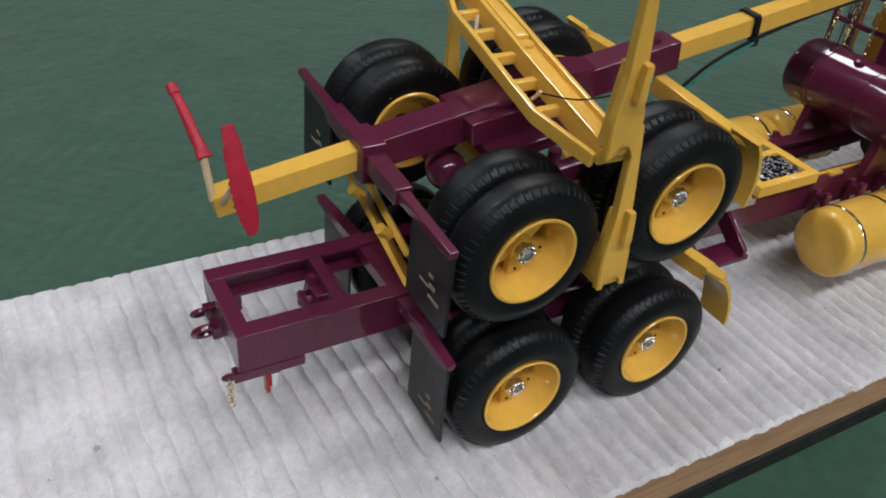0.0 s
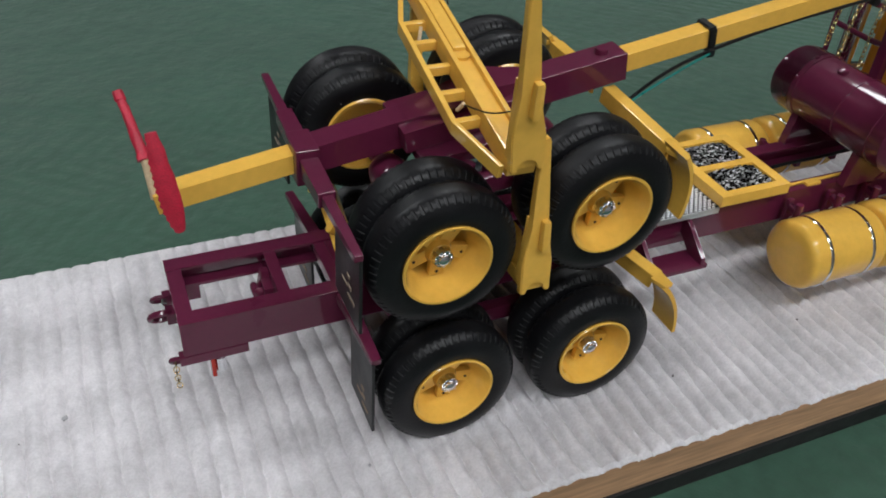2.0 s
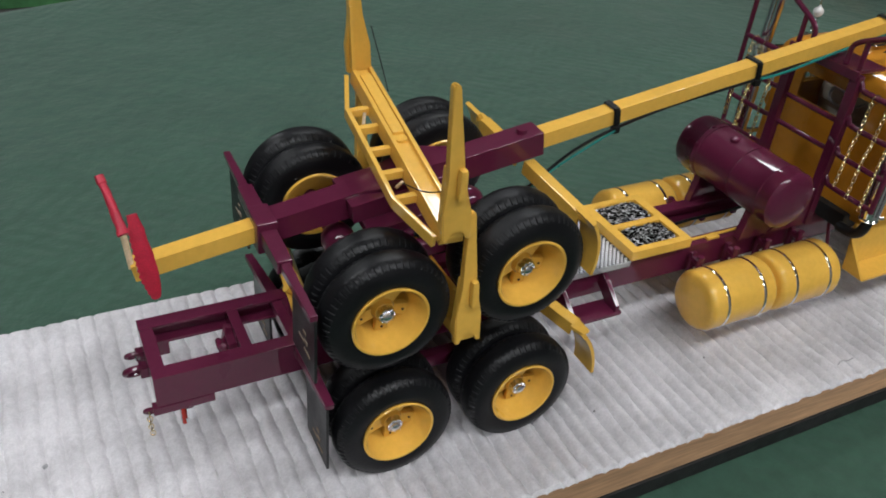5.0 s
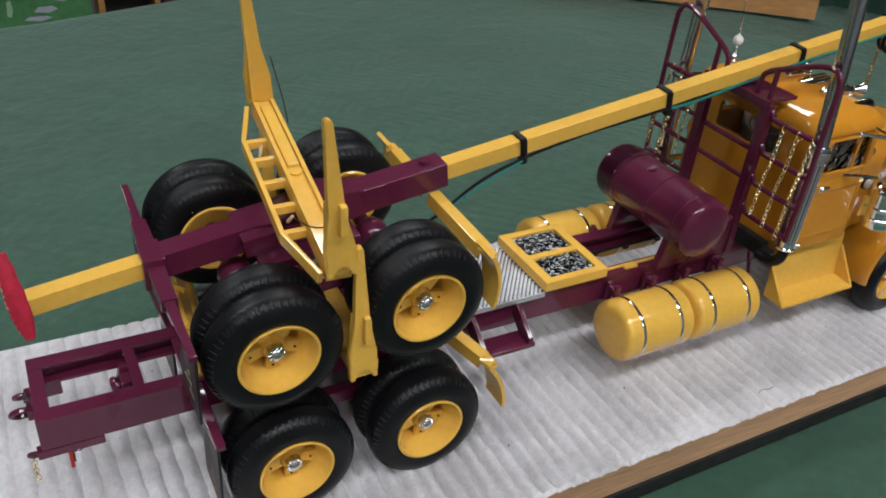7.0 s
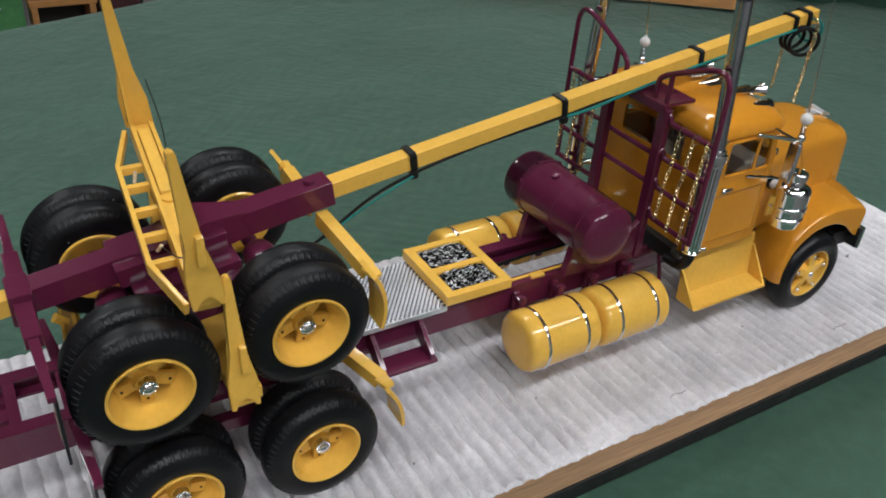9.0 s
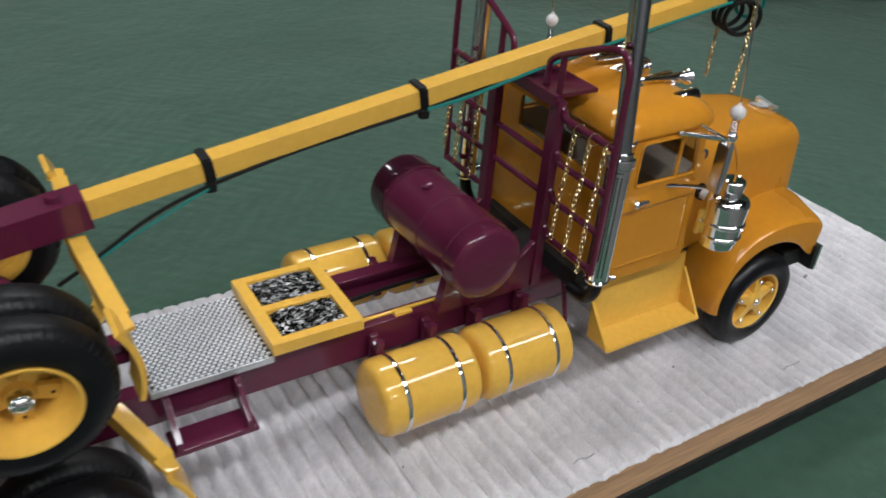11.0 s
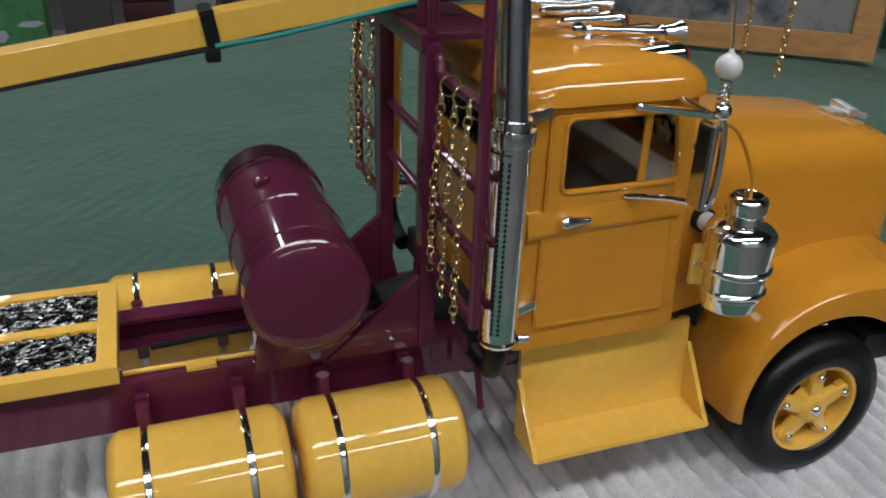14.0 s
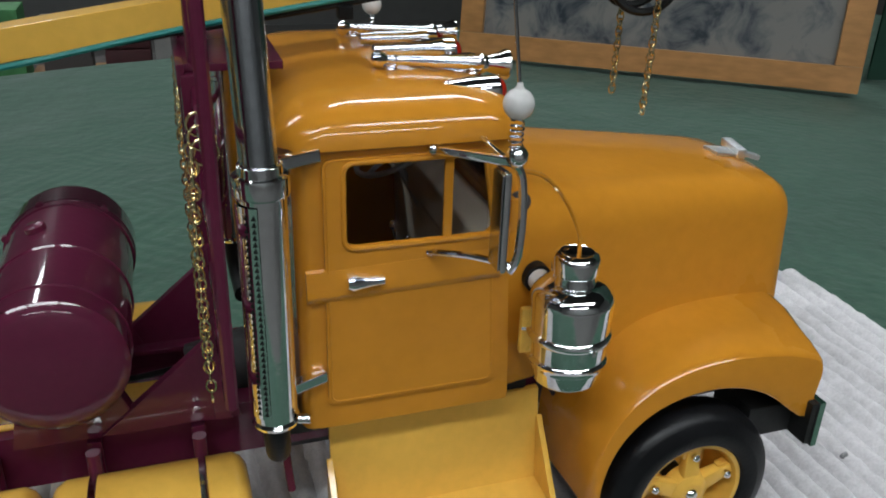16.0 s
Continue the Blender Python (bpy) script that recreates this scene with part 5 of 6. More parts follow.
part("radiator_mount", bm, CABIN, truck, "black radiator support")


def cleaner(s):
    x, y = 293.5, s * 45.0
    bm = bmesh.new()
    turned(bm, (x, y, 60.4), (0, 0, 1), [(0, 0.5), (0.0, 6.0), (0.2, 6.5), (0.7, 6.9), (3.4, 7.3), (3.6, 7.6), (4.0, 7.7), (4.4, 7.6), (5.0, 7.8), (5.2, 8.2), (5.7, 8.45), (6.2, 8.2), (6.4, 7.9), (10.2, 8.05), (10.4, 8.5), (10.9, 8.8), (11.5, 8.8), (12.0, 8.5), (12.2, 8.2), (18.6, 8.45), (19.6, 8.35), (20.5, 7.95), (21.3, 7.2), (21.9, 6.2), (22.2, 5.2), (22.4, 4.4), (23.4, 4.2), (24.0, 4.1), (24.4, 4.5), (24.8, 4.75), (27.4, 4.8), (28.0, 4.65), (28.5, 4.2), (28.8, 3.4), (28.6, 2.8), (28.5, 0.3)], 48)
    for k in range(3):
        a = 2.1 * k + 0.6
        rod(bm, (x + 7.9 * math.cos(a), y + 7.9 * math.sin(a), 71.0), (x + 9.6 * math.cos(a), y + 9.6 * math.sin(a), 71.0), 0.55, seg=8)
    g = part("air_cleaner", bm, CHROME, truck, "chrome air cleaner canister")
    bm = bmesh.new()
    tube(bm, curve([(x - 1, y, 79), (x - 2.6, y - s * 2.5, 79), (x - 3.2, y - s * 6, 79), (x - 3.4, y - s * 9.4, 79)], 5), 2.4, 16)
    part("intake_elbow", bm, WHITE, g, "white intake elbow")
    bm = bmesh.new()
    rod(bm, (x - 3.4, s * 36.0, 79), (x - 3.4, s * 31, 79), 3.1, seg=24)
    part("grommet", bm, RUBBER, g, "black rubber grommet")
    bm = bmesh.new()
    box(bm, x - 9.0, x - 4.6, s * 40.6 - 0.8, s * 40.6 + 0.8, 65.0, 75.5, 0.6)
    part("tag", bm, YELLOW, g, "small yellow tag")
    bm = bmesh.new()
    tube(bm, curve([(x + 0.4, y, 89.0), (x, y, 93), (x - 4, y + s * 0.5, 100.5), (x - 10, y + s * 3, 106.5), (x - 16.6, y + s * 6.4, 109.6)], 6), 0.42, 6)
    part("wire", bm, ORANGE, g, "thin amber wire")


cleaner(-1)
cleaner(1)

# ---------------------------------------------------------------- the pole trailer, carried on the truck
SLOPE = 0.157
PITCH = math.atan(SLOPE)
LEAN_OVER = radians(2.1)
BUNK_TIP = radians(2.9)  # the bunk is tipped further than the axles


def on_pole(x, y=0.0, lift=0.0):
    """A point by the pole's centre line."""
    return Vector((x, y, 93.4 + SLOPE * x + lift))


# it sits tipped towards the near side, turned about its own pole
trailer = root("pole_trailer", 20, 0, on_pole(20).z, "plum and yellow log pole trailer carried on a truck", "model trailer")
trailer.rotation_mode = "QUATERNION"
trailer.rotation_quaternion = Matrix.Rotation(LEAN_OVER, 4, Vector((1, 0, SLOPE)).normalized()).to_quaternion()
UP = Vector((-math.sin(PITCH), 0, math.cos(PITCH)))
for x, z in ((-5.3, 76.2), (48.0, 81.9)):
    for side in (-1, 1):
        dual_wheel(trailer, x, z, side, 49.3)
    bm = bmesh.new()
    rod(bm, (x, -38, z), (x, 38, z), 3.0)
    ball(bm, (x, 0, z), 6.5, sy=1.1)
    part("axle", bm, PLUM, trailer)
bm = bmesh.new()
bar(bm, on_pole(-77.5), on_pole(-30), 6.5, 6.5, bevel=0.2)
bar(bm, on_pole(60), on_pole(333), 6.5, 6.5, bevel=0.2)
part("reach_pole", bm, YELLOW, trailer, "long yellow square reach pole")
bm = bmesh.new()
bar(bm, on_pole(-33), on_pole(0), 8.8, 9.0, bevel=0.35, w2=9.4, h2=9.6)
bar(bm, on_pole(-1), on_pole(76), 9.8, 9.8, bevel=0.35)
part("reach_sleeve", bm, PLUM, trailer, "plum sleeve round the pole")
# the sleeve swells into a wedge under the bunk
bm = bmesh.new()
rings_ = []
for x, w, lo, hi in ((-10, 9.0, -4.4, 4.0), (2, 11.0, -4.6, 4.8), (9, 17.0, -4.8, 5.0), (27, 17.0, -4.8, 8.6), (34, 13.0, -4.6, 7.0), (44, 9.6, -4.6, 4.8)):
    c = on_pole(x)
    rings_.append([(x, y * w / 2, c.z + (lo if k < 2 else hi)) for k, y in enumerate((-1, 1, 0.86, -0.86))])
loft(bm, rings_)
bmesh.ops.bevel(bm, geom=[e for e in bm.edges if e.calc_face_angle(0) > 0.7], offset=0.7, segments=2, affect="EDGES")
part("bunk_pedestal", bm, PLUM, trailer, "plum wedge under the bunk")
bm = bmesh.new()
bar(bm, on_pole(-4), on_pole(34), 20, 7.6, bevel=0.8)
part("saddle", bm, PLUM, trailer)
bm = bmesh.new()
bar(bm, on_pole(0, 0, -6), on_pole(36, 0, -6), 34, 4.0, bevel=0.8)
part("axle_plate", bm, PLUM, trailer)
bm = bmesh.new()
rod(bm, on_pole(68, 0, 4.6), on_pole(68, 0, 6.6), 2.2)
part("lock_pin", bm, PLUM, trailer)
for s in (-1, 1):
    bm = bmesh.new()
    rod(bm, (8, s * 8, 87), (8, s * 24, 83.4), 3.6)
    ball(bm, (8, s * 24, 83.4), 4.4)
    rod(bm, (32, s * 8, 90), (32, s * 24, 86.4), 3.6)
    ball(bm, (32, s * 24, 86.4), 4.0)
    bar(bm, (-8, s * 22, 79.5), (50, s * 22, 85.5), 5, 6, bevel=0.9)
    for x in (14, 21):
        turned(bm, (x, s * 18, 80 + 0.1 * x), (0, 0, 1), [(0, 1.4), (0.5, 2.2), (6, 2.2), (6.6, 1.2)], 14)
    part("suspension_beam", bm, PLUM, trailer)
# rear mudflap bar
for s in (-1, 1):
    bm = bmesh.new()
    bar(bm, (-33, s * 5, 88.2 + 0.08 * s), (-32.8, s * 24, 88.2 + 0.3 * s), 5.8, 5.8, bevel=0.5, w2=5.4, h2=5.0)
    part("mudflap_bar", bm, PLUM, trailer)
    bm = bmesh.new()
    bar(bm, (-32.8, s * 23, 88.2 + 0.3 * s), (-32.4, s * 51, 88.2 + 0.8 * s), 3.4, 3.4, bevel=0.4, w2=2.6, h2=2.2)
    part("bar_tip", bm, PLUM, trailer)
bm = bmesh.new()
box(bm, -37, -29.5, -6.4, 6.4, 81.4, 93.6, 0.8)
part("bar_socket", bm, PLUM, trailer)
for y0, y1 in ((-50, -28), (28, 50)):
    bm = bmesh.new()
    prism(bm, [(y0, 58.6), (y1, 58.6), (y1, 87.0 + y1 * 0.026), (y0, 87.0 + y0 * 0.026)], "x", -32.0, -31.0, 0.15)
    flap = part("mudflap", bm, FLAP, trailer, "black mudflap with faded pale lettering")
    bm = bmesh.new()
    for dy, dz, w, hgt in ((0.30, 66, 5.5, 1.0), (0.36, 69.5, 3.0, 1.4), (0.55, 68.8, 5.0, 0.7), (0.40, 73, 2.4, 1.1)):
        yy = y0 + (y1 - y0) * dy
        box(bm, -32.35, -32.1, yy - w / 2, yy + w / 2, dz, dz + hgt, 0)
    part("print", bm, SEATS, flap, "faded pale print")

# bunk: a deep beam with a ladder frame behind it, swung a little on its pivot
BNX, BNZ, LDX = 17.6, 111.0, 5.2


def on_bunk(x, y, z=0.0):
    p = Vector((x + 0.068 * y, y, BNZ + 0.0886 * y + z))
    c = Vector((20, 0, on_pole(20).z))
    return c + Matrix.Rotation(BUNK_TIP, 3, Vector((1, 0, SLOPE)).normalized()) @ (p - c)


bm = bmesh.new()
bar(bm, on_bunk(BNX, -47), on_bunk(BNX, 47), 8.6, 5.0, bevel=0.6)
beam = part("bunk_beam", bm, YELLOW, trailer, "yellow log bunk beam")
for dx in (-3.4, 3.4):
    bm = bmesh.new()
    bar(bm, on_bunk(BNX + dx, -46, 3), on_bunk(BNX + dx, 46, 3), 1.6, 2.4, bevel=0.3)
    part("beam_rib", bm, YELLOW, beam)
bm = bmesh.new()
rod(bm, on_bunk(BNX, 2), on_bunk(BNX, 2, 3.2), 2.6)
part("pivot_boss", bm, YELLOW, beam)
bm = bmesh.new()
bar(bm, on_bunk(BNX, 4, 2.8), on_bunk(BNX, 42, 2.8), 4.6, 3.0, bevel=1.0)
part("beam_cap", bm, YELLOW, trailer)
bm = bmesh.new()
bar(bm, on_bunk(LDX, -26, -0.5), on_bunk(LDX, 26, -0.5), 1.8, 4.2, bevel=0.4)
for s in (-1, 1):
    bar(bm, on_bunk(LDX, s * 25.6, -0.5), on_bunk(BNX - 6, s * 46.5, -0.5), 1.8, 4.2, bevel=0.4)
part("ladder_rail", bm, YELLOW, trailer, "yellow bent side rail")
for y in (-25, -12, 1, 14, 25):
    bm = bmesh.new()
    bar(bm, on_bunk(LDX + 0.4, y, -0.4), on_bunk(BNX - 3.6, y, -0.4), 2.6, 3.0, bevel=0.4)
    part("ladder_rung", bm, YELLOW, trailer)
for s in (-1, 1):
    foot = on_bunk(BNX, s * 47.6, 1.0)
    stake(trailer, foot.x, foot.y, foot.z, foot.z + 56, -3.6 if s < 0 else -5.1, rake=-7.5)
    bm = bmesh.new()
    rod(bm, on_bunk(LDX + 4, s * 18, -1), on_bunk(LDX + 5, s * 20, 2.4), 0.6)
    part("cable_anchor", bm, WOODPIN, trailer, "pale cable anchor pin")
    bm = bmesh.new()
    tube(bm, curve([on_bunk(LDX + 5, s * 20, 2), on_bunk(LDX + 7, s * 34, 9), on_bunk(LDX + 9, s * 47, 19)] if s < 0 else [on_bunk(BNX + 5.5, 30, 3), on_bunk(BNX + 6, 40, 8), on_bunk(BNX + 3.5, 47.5, 20)], 5), 0.25, 6)
    part("stake_cable", bm, WIRE, trailer, "thin black stake cable")
quarter_fender(trailer, 48, 81.8, 28.6, 34, -16, (71.5, 3, 97.4), (74.5, 37.6, 94.4), 37.0, 48.8, 7.0)
# ties on the pole
for x in (110, 181.5, 257, 317, 326):
    bm = bmesh.new()
    c = on_pole(x)
    d = Vector((math.cos(PITCH), 0, math.sin(PITCH)))
    o = [(-4.2, -4.2), (4.2, -4.2), (4.2, 4.2), (-4.2, 4.2)]
    rows_ = []
    for dx, k in ((-1.5, 1.0), (1.5, 1.0), (1.5, 0.82), (-1.5, 0.82)):
        rows_.append([c + d * dx + Vector((0, a * k, 0)) + UP * b * k for a, b in o])
    rows_.append(rows_[0])
    rr = [[bm.verts.new(p) for p in r] for r in rows_[:-1]]
    for i in range(4):
        a, b = rr[i], rr[(i + 1) % 4]
        for k in range(4):
            bm.faces.new((a[k], a[(k + 1) % 4], b[(k + 1) % 4], b[k]))
    bmesh.ops.bevel(bm, geom=list(bm.edges), offset=0.5, segments=2, affect="EDGES")
    if x < 300:
        box(bm, c.x - 1.6, c.x + 1.6, -5.4, -2.6, c.z - 6.4, c.z - 3.6, 0.6)
    part("pole_tie", bm, WIRE, trailer, "black band round the pole")
# cords under the pole
bm = bmesh.new()
tube(bm, curve([(64, -10, 88), (74, -8, 92), (90, -5, 99.5), (108, -4.4, 106), (140, -2.8, 111.9), (181, -3.6, 118.2), (215, -2.6, 123.9), (257, -3.4, 130.3), (300, -2.4, 137.2), (320, -3, 141)], 8), 0.65)
part("black_cord", bm, WIRE, trailer, "black cord along the pole")
bm = bmesh.new()
tube(bm, curve([(70, -9, 89.6), (84, -7, 95.8), (100, -6, 102.6), (109, -5.5, 106)], 8), 0.4)
part("teal_wire", bm, TEAL, trailer, "teal wire under the pole")
bm = bmesh.new()
tube(bm, curve([(182, -5.6, 119.2), (195, -6.0, 121.0), (212, -5.6, 124.2), (230, -5.0, 127.4), (257, -4.4, 131.6), (290, -3.8, 136.4), (318, -4, 141)], 8), 0.6)
part("teal_wire", bm, TEAL, trailer, "teal wire along the pole")
for k in range(3):
    bm = bmesh.new()
    ring(bm, (321 + 2.0 * k, -1 - 2.2 * k, 136.0 - 0.8 * k), (0.35 + 0.1 * k, 1, 0.1), 6.0 + 0.5 * k, 0.95, 30, 8)
    part("hose_coil", bm, WIRE, trailer, "black coiled hose")
bm = bmesh.new()
ring(bm, (329, -4, 139.5), (0.6, 1, 0.1), 5.5, 0.75, 26, 8)
part("wire_loop", bm, TEAL, trailer, "teal wire loop")


# red cloth flags rolled on pale pins at the pole's tail
def flag(a, b, width, leaf, seed):
    """A rolled flag from a to b: a leaf folded along a stitched seam, or a tight roll with a frayed end."""
    a, b = Vector(a), Vector(b)
    d = (b - a).normalized()
    depth, across = axes_for(d) if abs(d.z) >= 0.9 else reversed(axes_for(d))
    bm = bmesh.new()
    rings_ = []
    n = 56
    for i in range(n + 1):
        t = i / n
        if leaf:
            w = width * (0.2 + 0.8 * math.sin(math.pi * (0.02 + 0.88 * t ** 0.7)) ** 0.8)
        else:
            w = width * (1.0 - 0.25 * t) * (1.18 if t < 0.08 else 1) * (1.25 if t > 0.86 else 1)
        c = a.lerp(b, t) + depth * 0.7 * math.sin(3.0 * t + seed) * (1 if leaf else 0.4)
        line = []
        for k in range(28):
            ang = 2 * math.pi * k / 28
            fold = 1 - (0.34 * max(0, math.cos(ang - 1.1)) ** 6 if leaf else 0.16 * max(0, math.cos(ang - 1.6 - 2.5 * t)) ** 4)
            wob = fold * (1 + 0.13 * noise.noise(Vector((t * 8, 1.6 * math.cos(ang), 1.6 * math.sin(ang) + seed))))
            # the seam's stitches
            if leaf and 15 <= k <= 16:
                wob *= 1.10 + 0.10 * math.sin(t * 88)
            line.append(c + across * w * math.cos(ang) * wob + depth * w * (0.42 if leaf else 0.85) * math.sin(ang) * wob)
        rings_.append(line)
    loft(bm, rings_)
    part("flag", bm, RED, trailer, "red rolled cloth flag")


for a, b, width, leaf, seed in (((-73.2, -22.2, 84.6), (-76.2, -13.8, 112.0), 2.8, True, 2.0), ((-78.0, 1.4, 94.4), (-81.4, 17.4, 107.8), 1.7, False, 6.0)):
    flag(a, b, width, leaf, seed)
bm = bmesh.new()
rod(bm, on_pole(-77.5, -1.5, 1.5), (-78.3, 3.0, 95.8), 1.05)
part("flag_pin", bm, WOODPIN, trailer, "pale wooden flag pin")
bm = bmesh.new()
rod(bm, on_pole(-75.5, -3, 1.0), (-74.6, -17.0, 98.6), 0.9)
rod(bm, (-75.6, -14.6, 108.4), (-75.9, -14.6, 110.6), 0.8)
part("flag_pin", bm, WOODPIN, trailer, "pale wooden flag pin")


# ---------------------------------------------------------------- chains
def chain(points, label, group, pitch=1.75, hook=None):
    pts = curve(points, 12)
    # even steps
    run, out = 0.0, [pts[0]]
    for a, b in zip(pts, pts[1:]):
        seg_ = (b - a).length
        while run + seg_ >= pitch:
            a = a + (b - a) * ((pitch - run) / seg_)
            seg_ = (b - a).length
            out.append(a)
            run = 0.0
        run += seg_
    bm = bmesh.new()
    for i, (a, b) in enumerate(zip(out, out[1:])):
        d = (b - a).normalized()
        s, u = axes_for(d)
        nrm = s if i % 2 else u
        nrm = (nrm + 0.35 * u * (1 if i % 2 else -1) * noise.noise(a * 0.3)).normalized()
        nrm = (nrm - d * nrm.dot(d)).normalized()
        ring(bm, (a + b) / 2, nrm, 0.86, 0.22, 12, 6, 1.55, d)
    if hook:
        ring(bm, hook, (0.15, 1, 0), 2.1, 0.26, 24, 6)
    return thing("gold_chain", bm, GOLD, label, "chain", group)


for s, hung in ((-1, ((30.8, 113.4, 70.8, 2.4), (38.6, 113.2, 69.2, 2.4), (46.2, 115.4, 67.0, 2.0))), (1, ((24.2, 113.0, 69.6, -1.0), (34.2, 113.2, 70.4, -3.2), (41.4, 113.6, 72.6, -4.6)))):
    for y, z0, z1, sway in hung:
        chain([(223.6, s * y, z0), (223.0, s * (y - 0.2 * sway), z0 - 16), (222.8, s * (y - 0.55 * sway), (z0 + z1) / 2), (222.9, s * (y - sway), z1)], "fine gold chain hanging on a plum rack", "chains on the rack", 2.1, (RX - 0.6, s * y, 114.8))
for y in (-8.0, 7.0):
    chain([(327, y * 0.55, 146.5), (327, y, 143), (327.2, y * 1.05, 128), (327, y, 104.5 + y * 0.2)], "fine gold chain hanging from the pole's end", "chains on the pole")
chain([(-80.8, -16, 31), (-81, -16.4, 26), (-80.6, -16, 19)], "short gold safety chain at the tail", "safety chains")

# ---------------------------------------------------------------- behind the board
PF_A, PF_B = Vector((560.0, 612.0, 0)), Vector((822.0, 420.0, 0))


def picture():
    """A framed picture standing on the table, leaning back a little."""
    d = (PF_B - PF_A).normalized()
    ang = math.degrees(math.atan2(d.y, d.x))
    length = (PF_B - PF_A).length + 60
    mid = PF_B - d * (length / 2)
    ob = root("framed_picture", mid.x, mid.y, TABLE_TOP + 2.0, "framed grey mottled picture in a wooden frame", "picture", turn=(-8, 0, ang))
    h, w, t = 260.0, 24.0, 14.0
    L = length / 2
    for a in ((-L, L, 0, w), (-L, L, h - w, h)):
        bm = bmesh.new()
        box(bm, a[0], a[1], 0, t, a[2], a[3], 1.0)
        part("frame_rail", bm, PINE, ob, "plain wooden frame rail")
    for a in ((-L, -L + w), (L - w, L)):
        bm = bmesh.new()
        box(bm, a[0], a[1], 0.2, t - 0.2, w, h - w, 1.0)
        part("frame_stile", bm, PINE, ob, "plain wooden frame stile")
    bm = bmesh.new()
    box(bm, -L + w - 2, L - w + 2, 6, 8, w - 2, h - w + 2, 0)
    part("print", bm, PRINT, ob, "mottled grey-blue print")


def print_paper():
    mat = material("mottled_print", (0.16, 0.17, 0.18), 0.4, vary=0.4, grain=160)
    nt = mat.node_tree
    tex = nt.nodes.new("ShaderNodeTexCoord")
    blot = nt.nodes.new("ShaderNodeTexNoise")
    blot.inputs["Scale"].default_value = 28
    blot.inputs["Detail"].default_value = 7
    blot.inputs["Roughness"].default_value = 0.62
    blot.inputs["Distortion"].default_value = 0.6
    ramp = nt.nodes.new("ShaderNodeValToRGB")
    ramp.color_ramp.elements[0].position = 0.36
    ramp.color_ramp.elements[0].color = (0.022, 0.030, 0.040, 1)
    ramp.color_ramp.elements[1].position = 0.56
    ramp.color_ramp.elements[1].color = (0.19, 0.18, 0.165, 1)
    mid = ramp.color_ramp.elements.new(0.44)
    mid.color = (0.10, 0.105, 0.11, 1)
    nt.links.new(tex.outputs["Object"], blot.inputs["Vector"])
    nt.links.new(blot.outputs["Fac"], ramp.inputs[0])
    nt.links.new(ramp.outputs[0], nt.nodes["Principled BSDF"].inputs["Base Color"])
    return mat


PRINT = print_paper()
picture()
bm = bmesh.new()
prev = None
for i in range(41):
    t = i / 40
    x, y = 872 + 900 * t, 462 - 560 * t
    off = 9 * math.sin(i * 1.7)
    pair = [bm.verts.new((x + off * 0.5, y + off, z)) for z in (TABLE_TOP + 3, TABLE_TOP + 900)] + [bm.verts.new((x + off * 0.5 + 3, y + off + 5, z)) for z in (TABLE_TOP + 900, TABLE_TOP + 3)]
    if prev:
        for k in range(4):
            bm.faces.new((prev[k], prev[(k + 1) % 4], pair[(k + 1) % 4], pair[k]))
    prev = pair
thing("green_drape", bm, DARK_GREEN, "dark green drape standing behind the table", "drape")


# a lower bench beyond the table, with things on it
BENCH_Z = -140.0
GREY_CARD = material("grey_card", (0.22, 0.21, 0.20), 0.7, vary=0.15, grain=60)
MAROON = material("maroon_cloth", (0.055, 0.012, 0.014), 0.8, vary=0.3, grain=60)
LEAF = material("green_card", (0.06, 0.20, 0.07), 0.5, vary=0.3, grain=90)
PALE_PRINT = material("lavender_print", (0.42, 0.42, 0.50), 0.5, vary=0.1, grain=90)
LIGHT_GREEN = material("pale_green_print", (0.30, 0.46, 0.30), 0.5, vary=0.1, grain=90)
bench = root("low_bench", 150, 1010, FLOOR_Z, "dark low bench beyond the table", "bench")
bm = bmesh.new()
box(bm, -700, 900, 860, 1250, BENCH_Z - 30, BENCH_Z, 2)
part("seat_board", bm, CABIN, bench)
for lx in (-640, 840):
    for ly in (900, 1210):
        bm = bmesh.new()
        box(bm, lx - 20, lx + 20, ly - 20, ly + 20, FLOOR_Z, BENCH_Z - 30, 2)
        part("leg", bm, CABIN, bench)


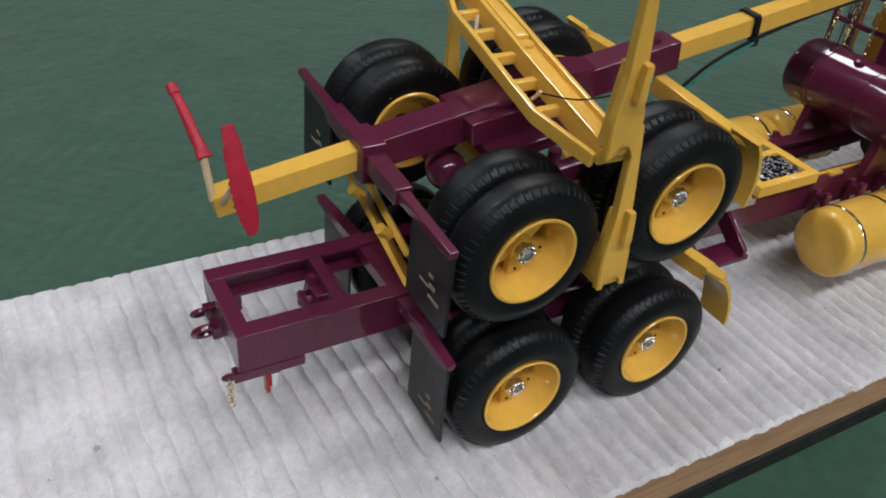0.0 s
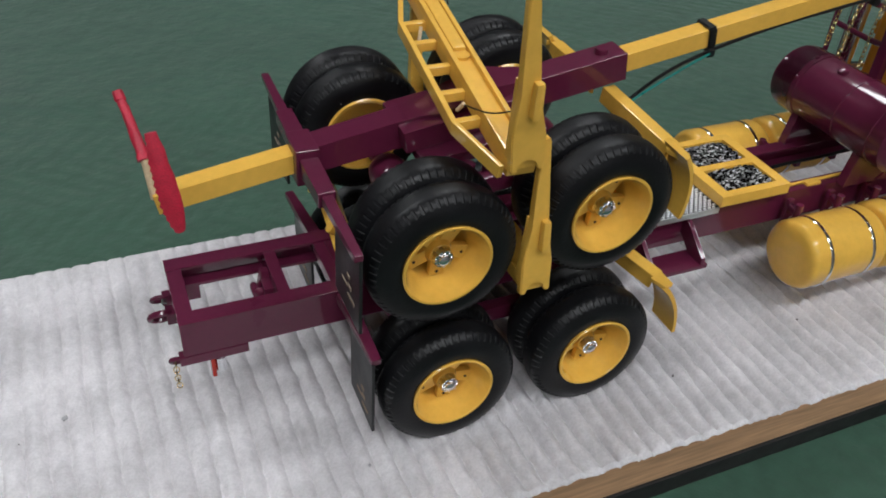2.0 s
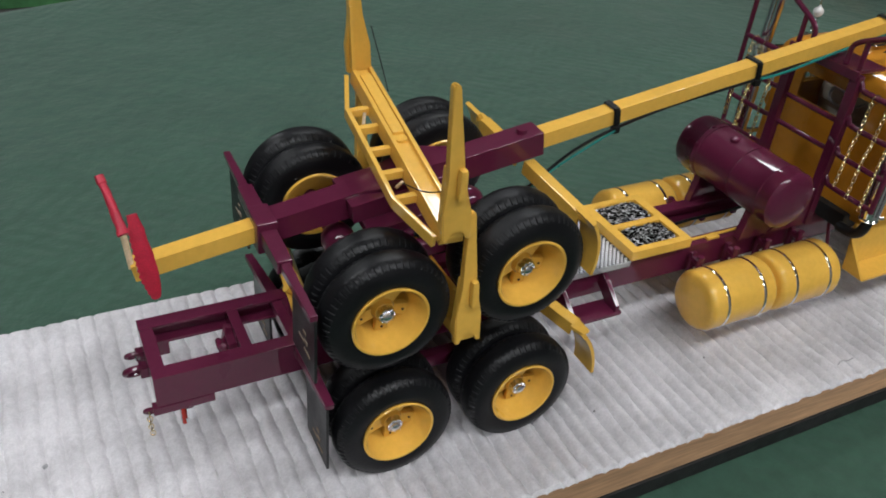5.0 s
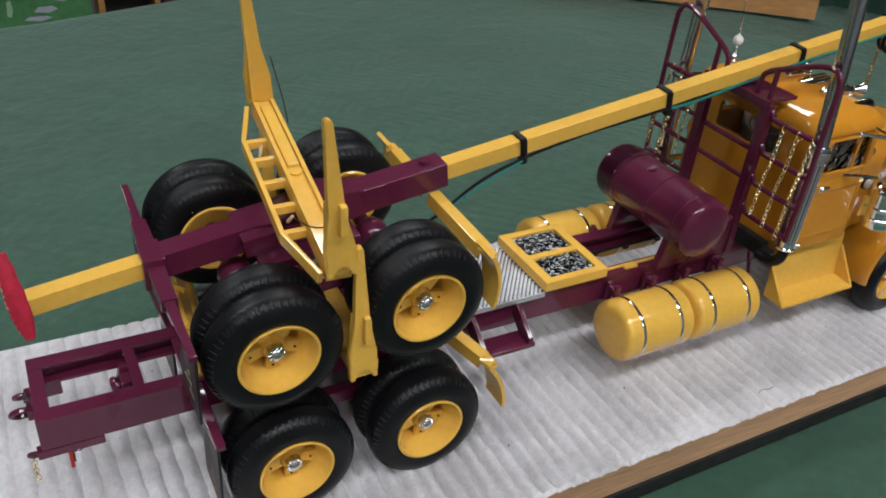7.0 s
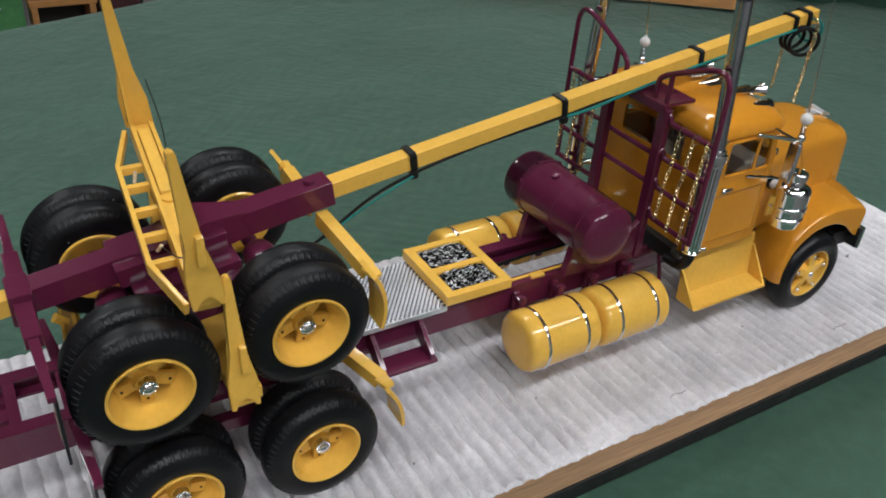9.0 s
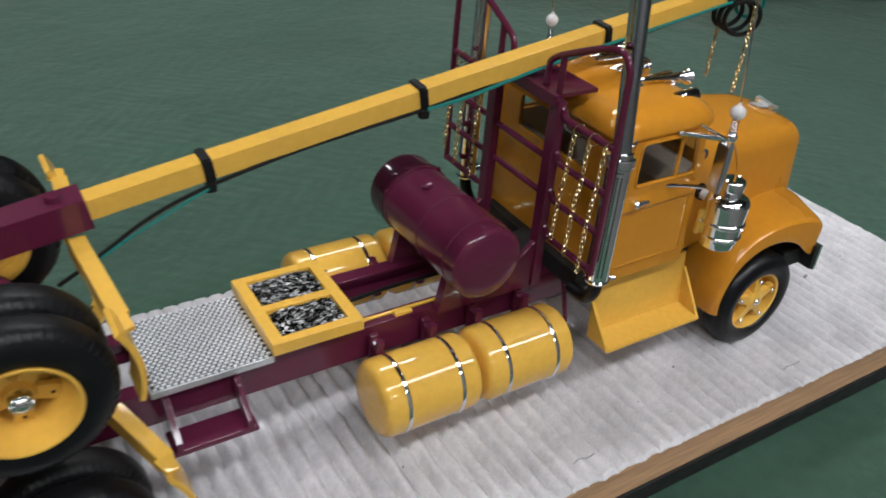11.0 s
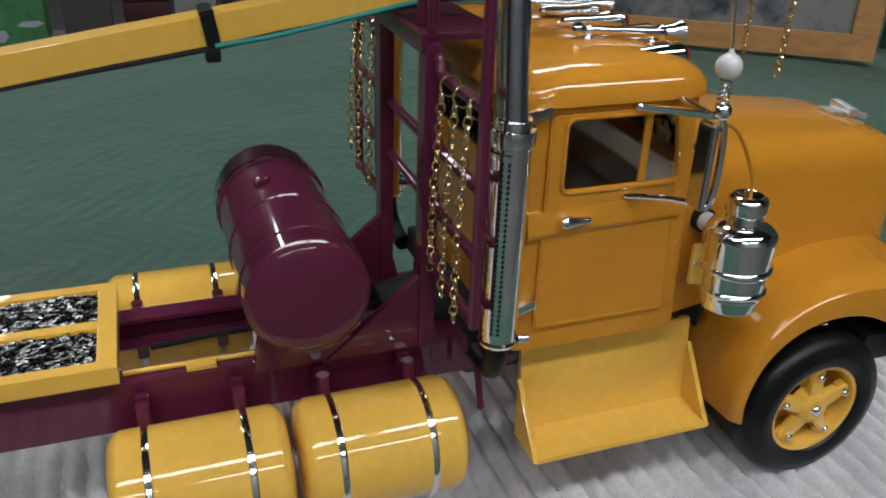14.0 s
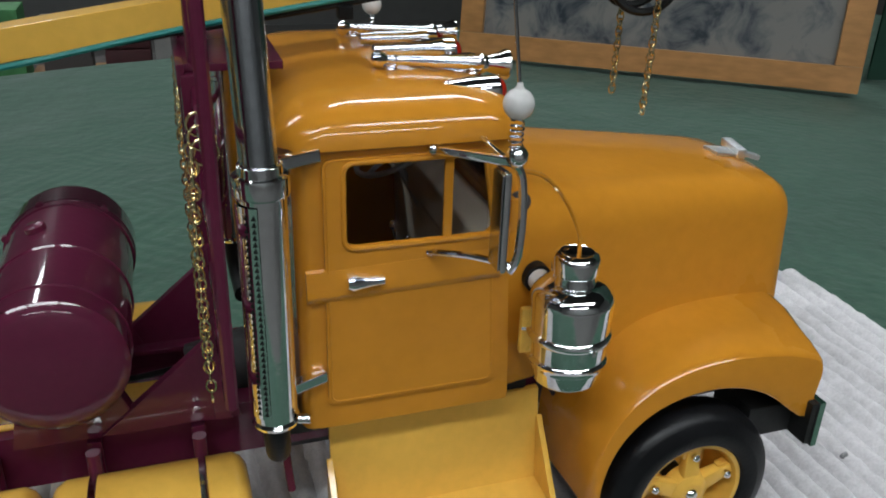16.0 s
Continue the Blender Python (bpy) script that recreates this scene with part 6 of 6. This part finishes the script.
def printed_carton():
    """A green carton printed with pale shapes; its print cannot be read."""
    c = root("printed_carton", -60, 960, BENCH_Z, "bright green carton with pale lavender print", "carton")
    bm = bmesh.new()
    box(bm, -180, 60, 938, 1000, BENCH_Z, -18, 1.5)
    part("box", bm, LEAF, c, "bright green card box")
    r = random.Random(5)
    for k in range(16):
        x0, z0 = r.uniform(-176, 40), r.uniform(BENCH_Z + 6, -34)
        w, h = r.uniform(8, 34), r.uniform(4, 22)
        bm = bmesh.new()
        prism(bm, [(x0, z0), (x0 + w * 0.6, z0 - 2), (min(x0 + w, 58), z0 + h * 0.4), (min(x0 + w * 0.8, 58), z0 + h), (x0 + w * 0.2, z0 + h * 0.9)], "y", 937.2, 938.4, 0)
        part("pale_print", bm, PALE_PRINT if k % 3 else LIGHT_GREEN, c, "pale printed shape")


printed_carton()
crate = root("wooden_stand", 108, 955, BENCH_Z, "small brown wooden stand with an open front", "stand")
for nm, b in (("top_board", (66, 150, 930, 985, -102, -94)), ("side_board", (68, 76, 932, 983, BENCH_Z, -102)), ("side_board", (140, 148, 932, 983, BENCH_Z, -102)), ("back_board", (76, 140, 980, 983, BENCH_Z, -103)), ("upper_board", (80, 136, 940, 980, -94, -30))):
    bm = bmesh.new()
    box(bm, *b, 1)
    part(nm, bm, CABIN if nm in ("back_board", "upper_board") else PINE, crate)
bm = bmesh.new()
for k in range(5):
    box(bm, 153 - k, 205 + k * 0.5, 930 + k, 985 - k, BENCH_Z + k * 24, BENCH_Z + 24 + k * 24, 5)
thing("folded_cloth", bm, MAROON, "stack of folded dark maroon cloth on a bench", "cloth")
bm = bmesh.new()
box(bm, 210, 262, 935, 990, BENCH_Z, BENCH_Z + 130, 2)
box(bm, 208, 264, 933, 992, BENCH_Z + 118, BENCH_Z + 132, 2)
thing("grey_carton", bm, GREY_CARD, "plain grey lidded carton standing on a bench", "carton")
bm = bmesh.new()
loft(bm, [[(x, y, z) for x, y in rounded(268 + i, 318 - i, 935 + i, 990 - i, 12, 5)] for z, i in ((BENCH_Z, 2), (BENCH_Z + 4, 0), (BENCH_Z + 70, 1), (BENCH_Z + 100, 8), (BENCH_Z + 112, 18))])
thing("black_bag", bm, PLINTH, "slumped black bag standing on a bench", "bag")
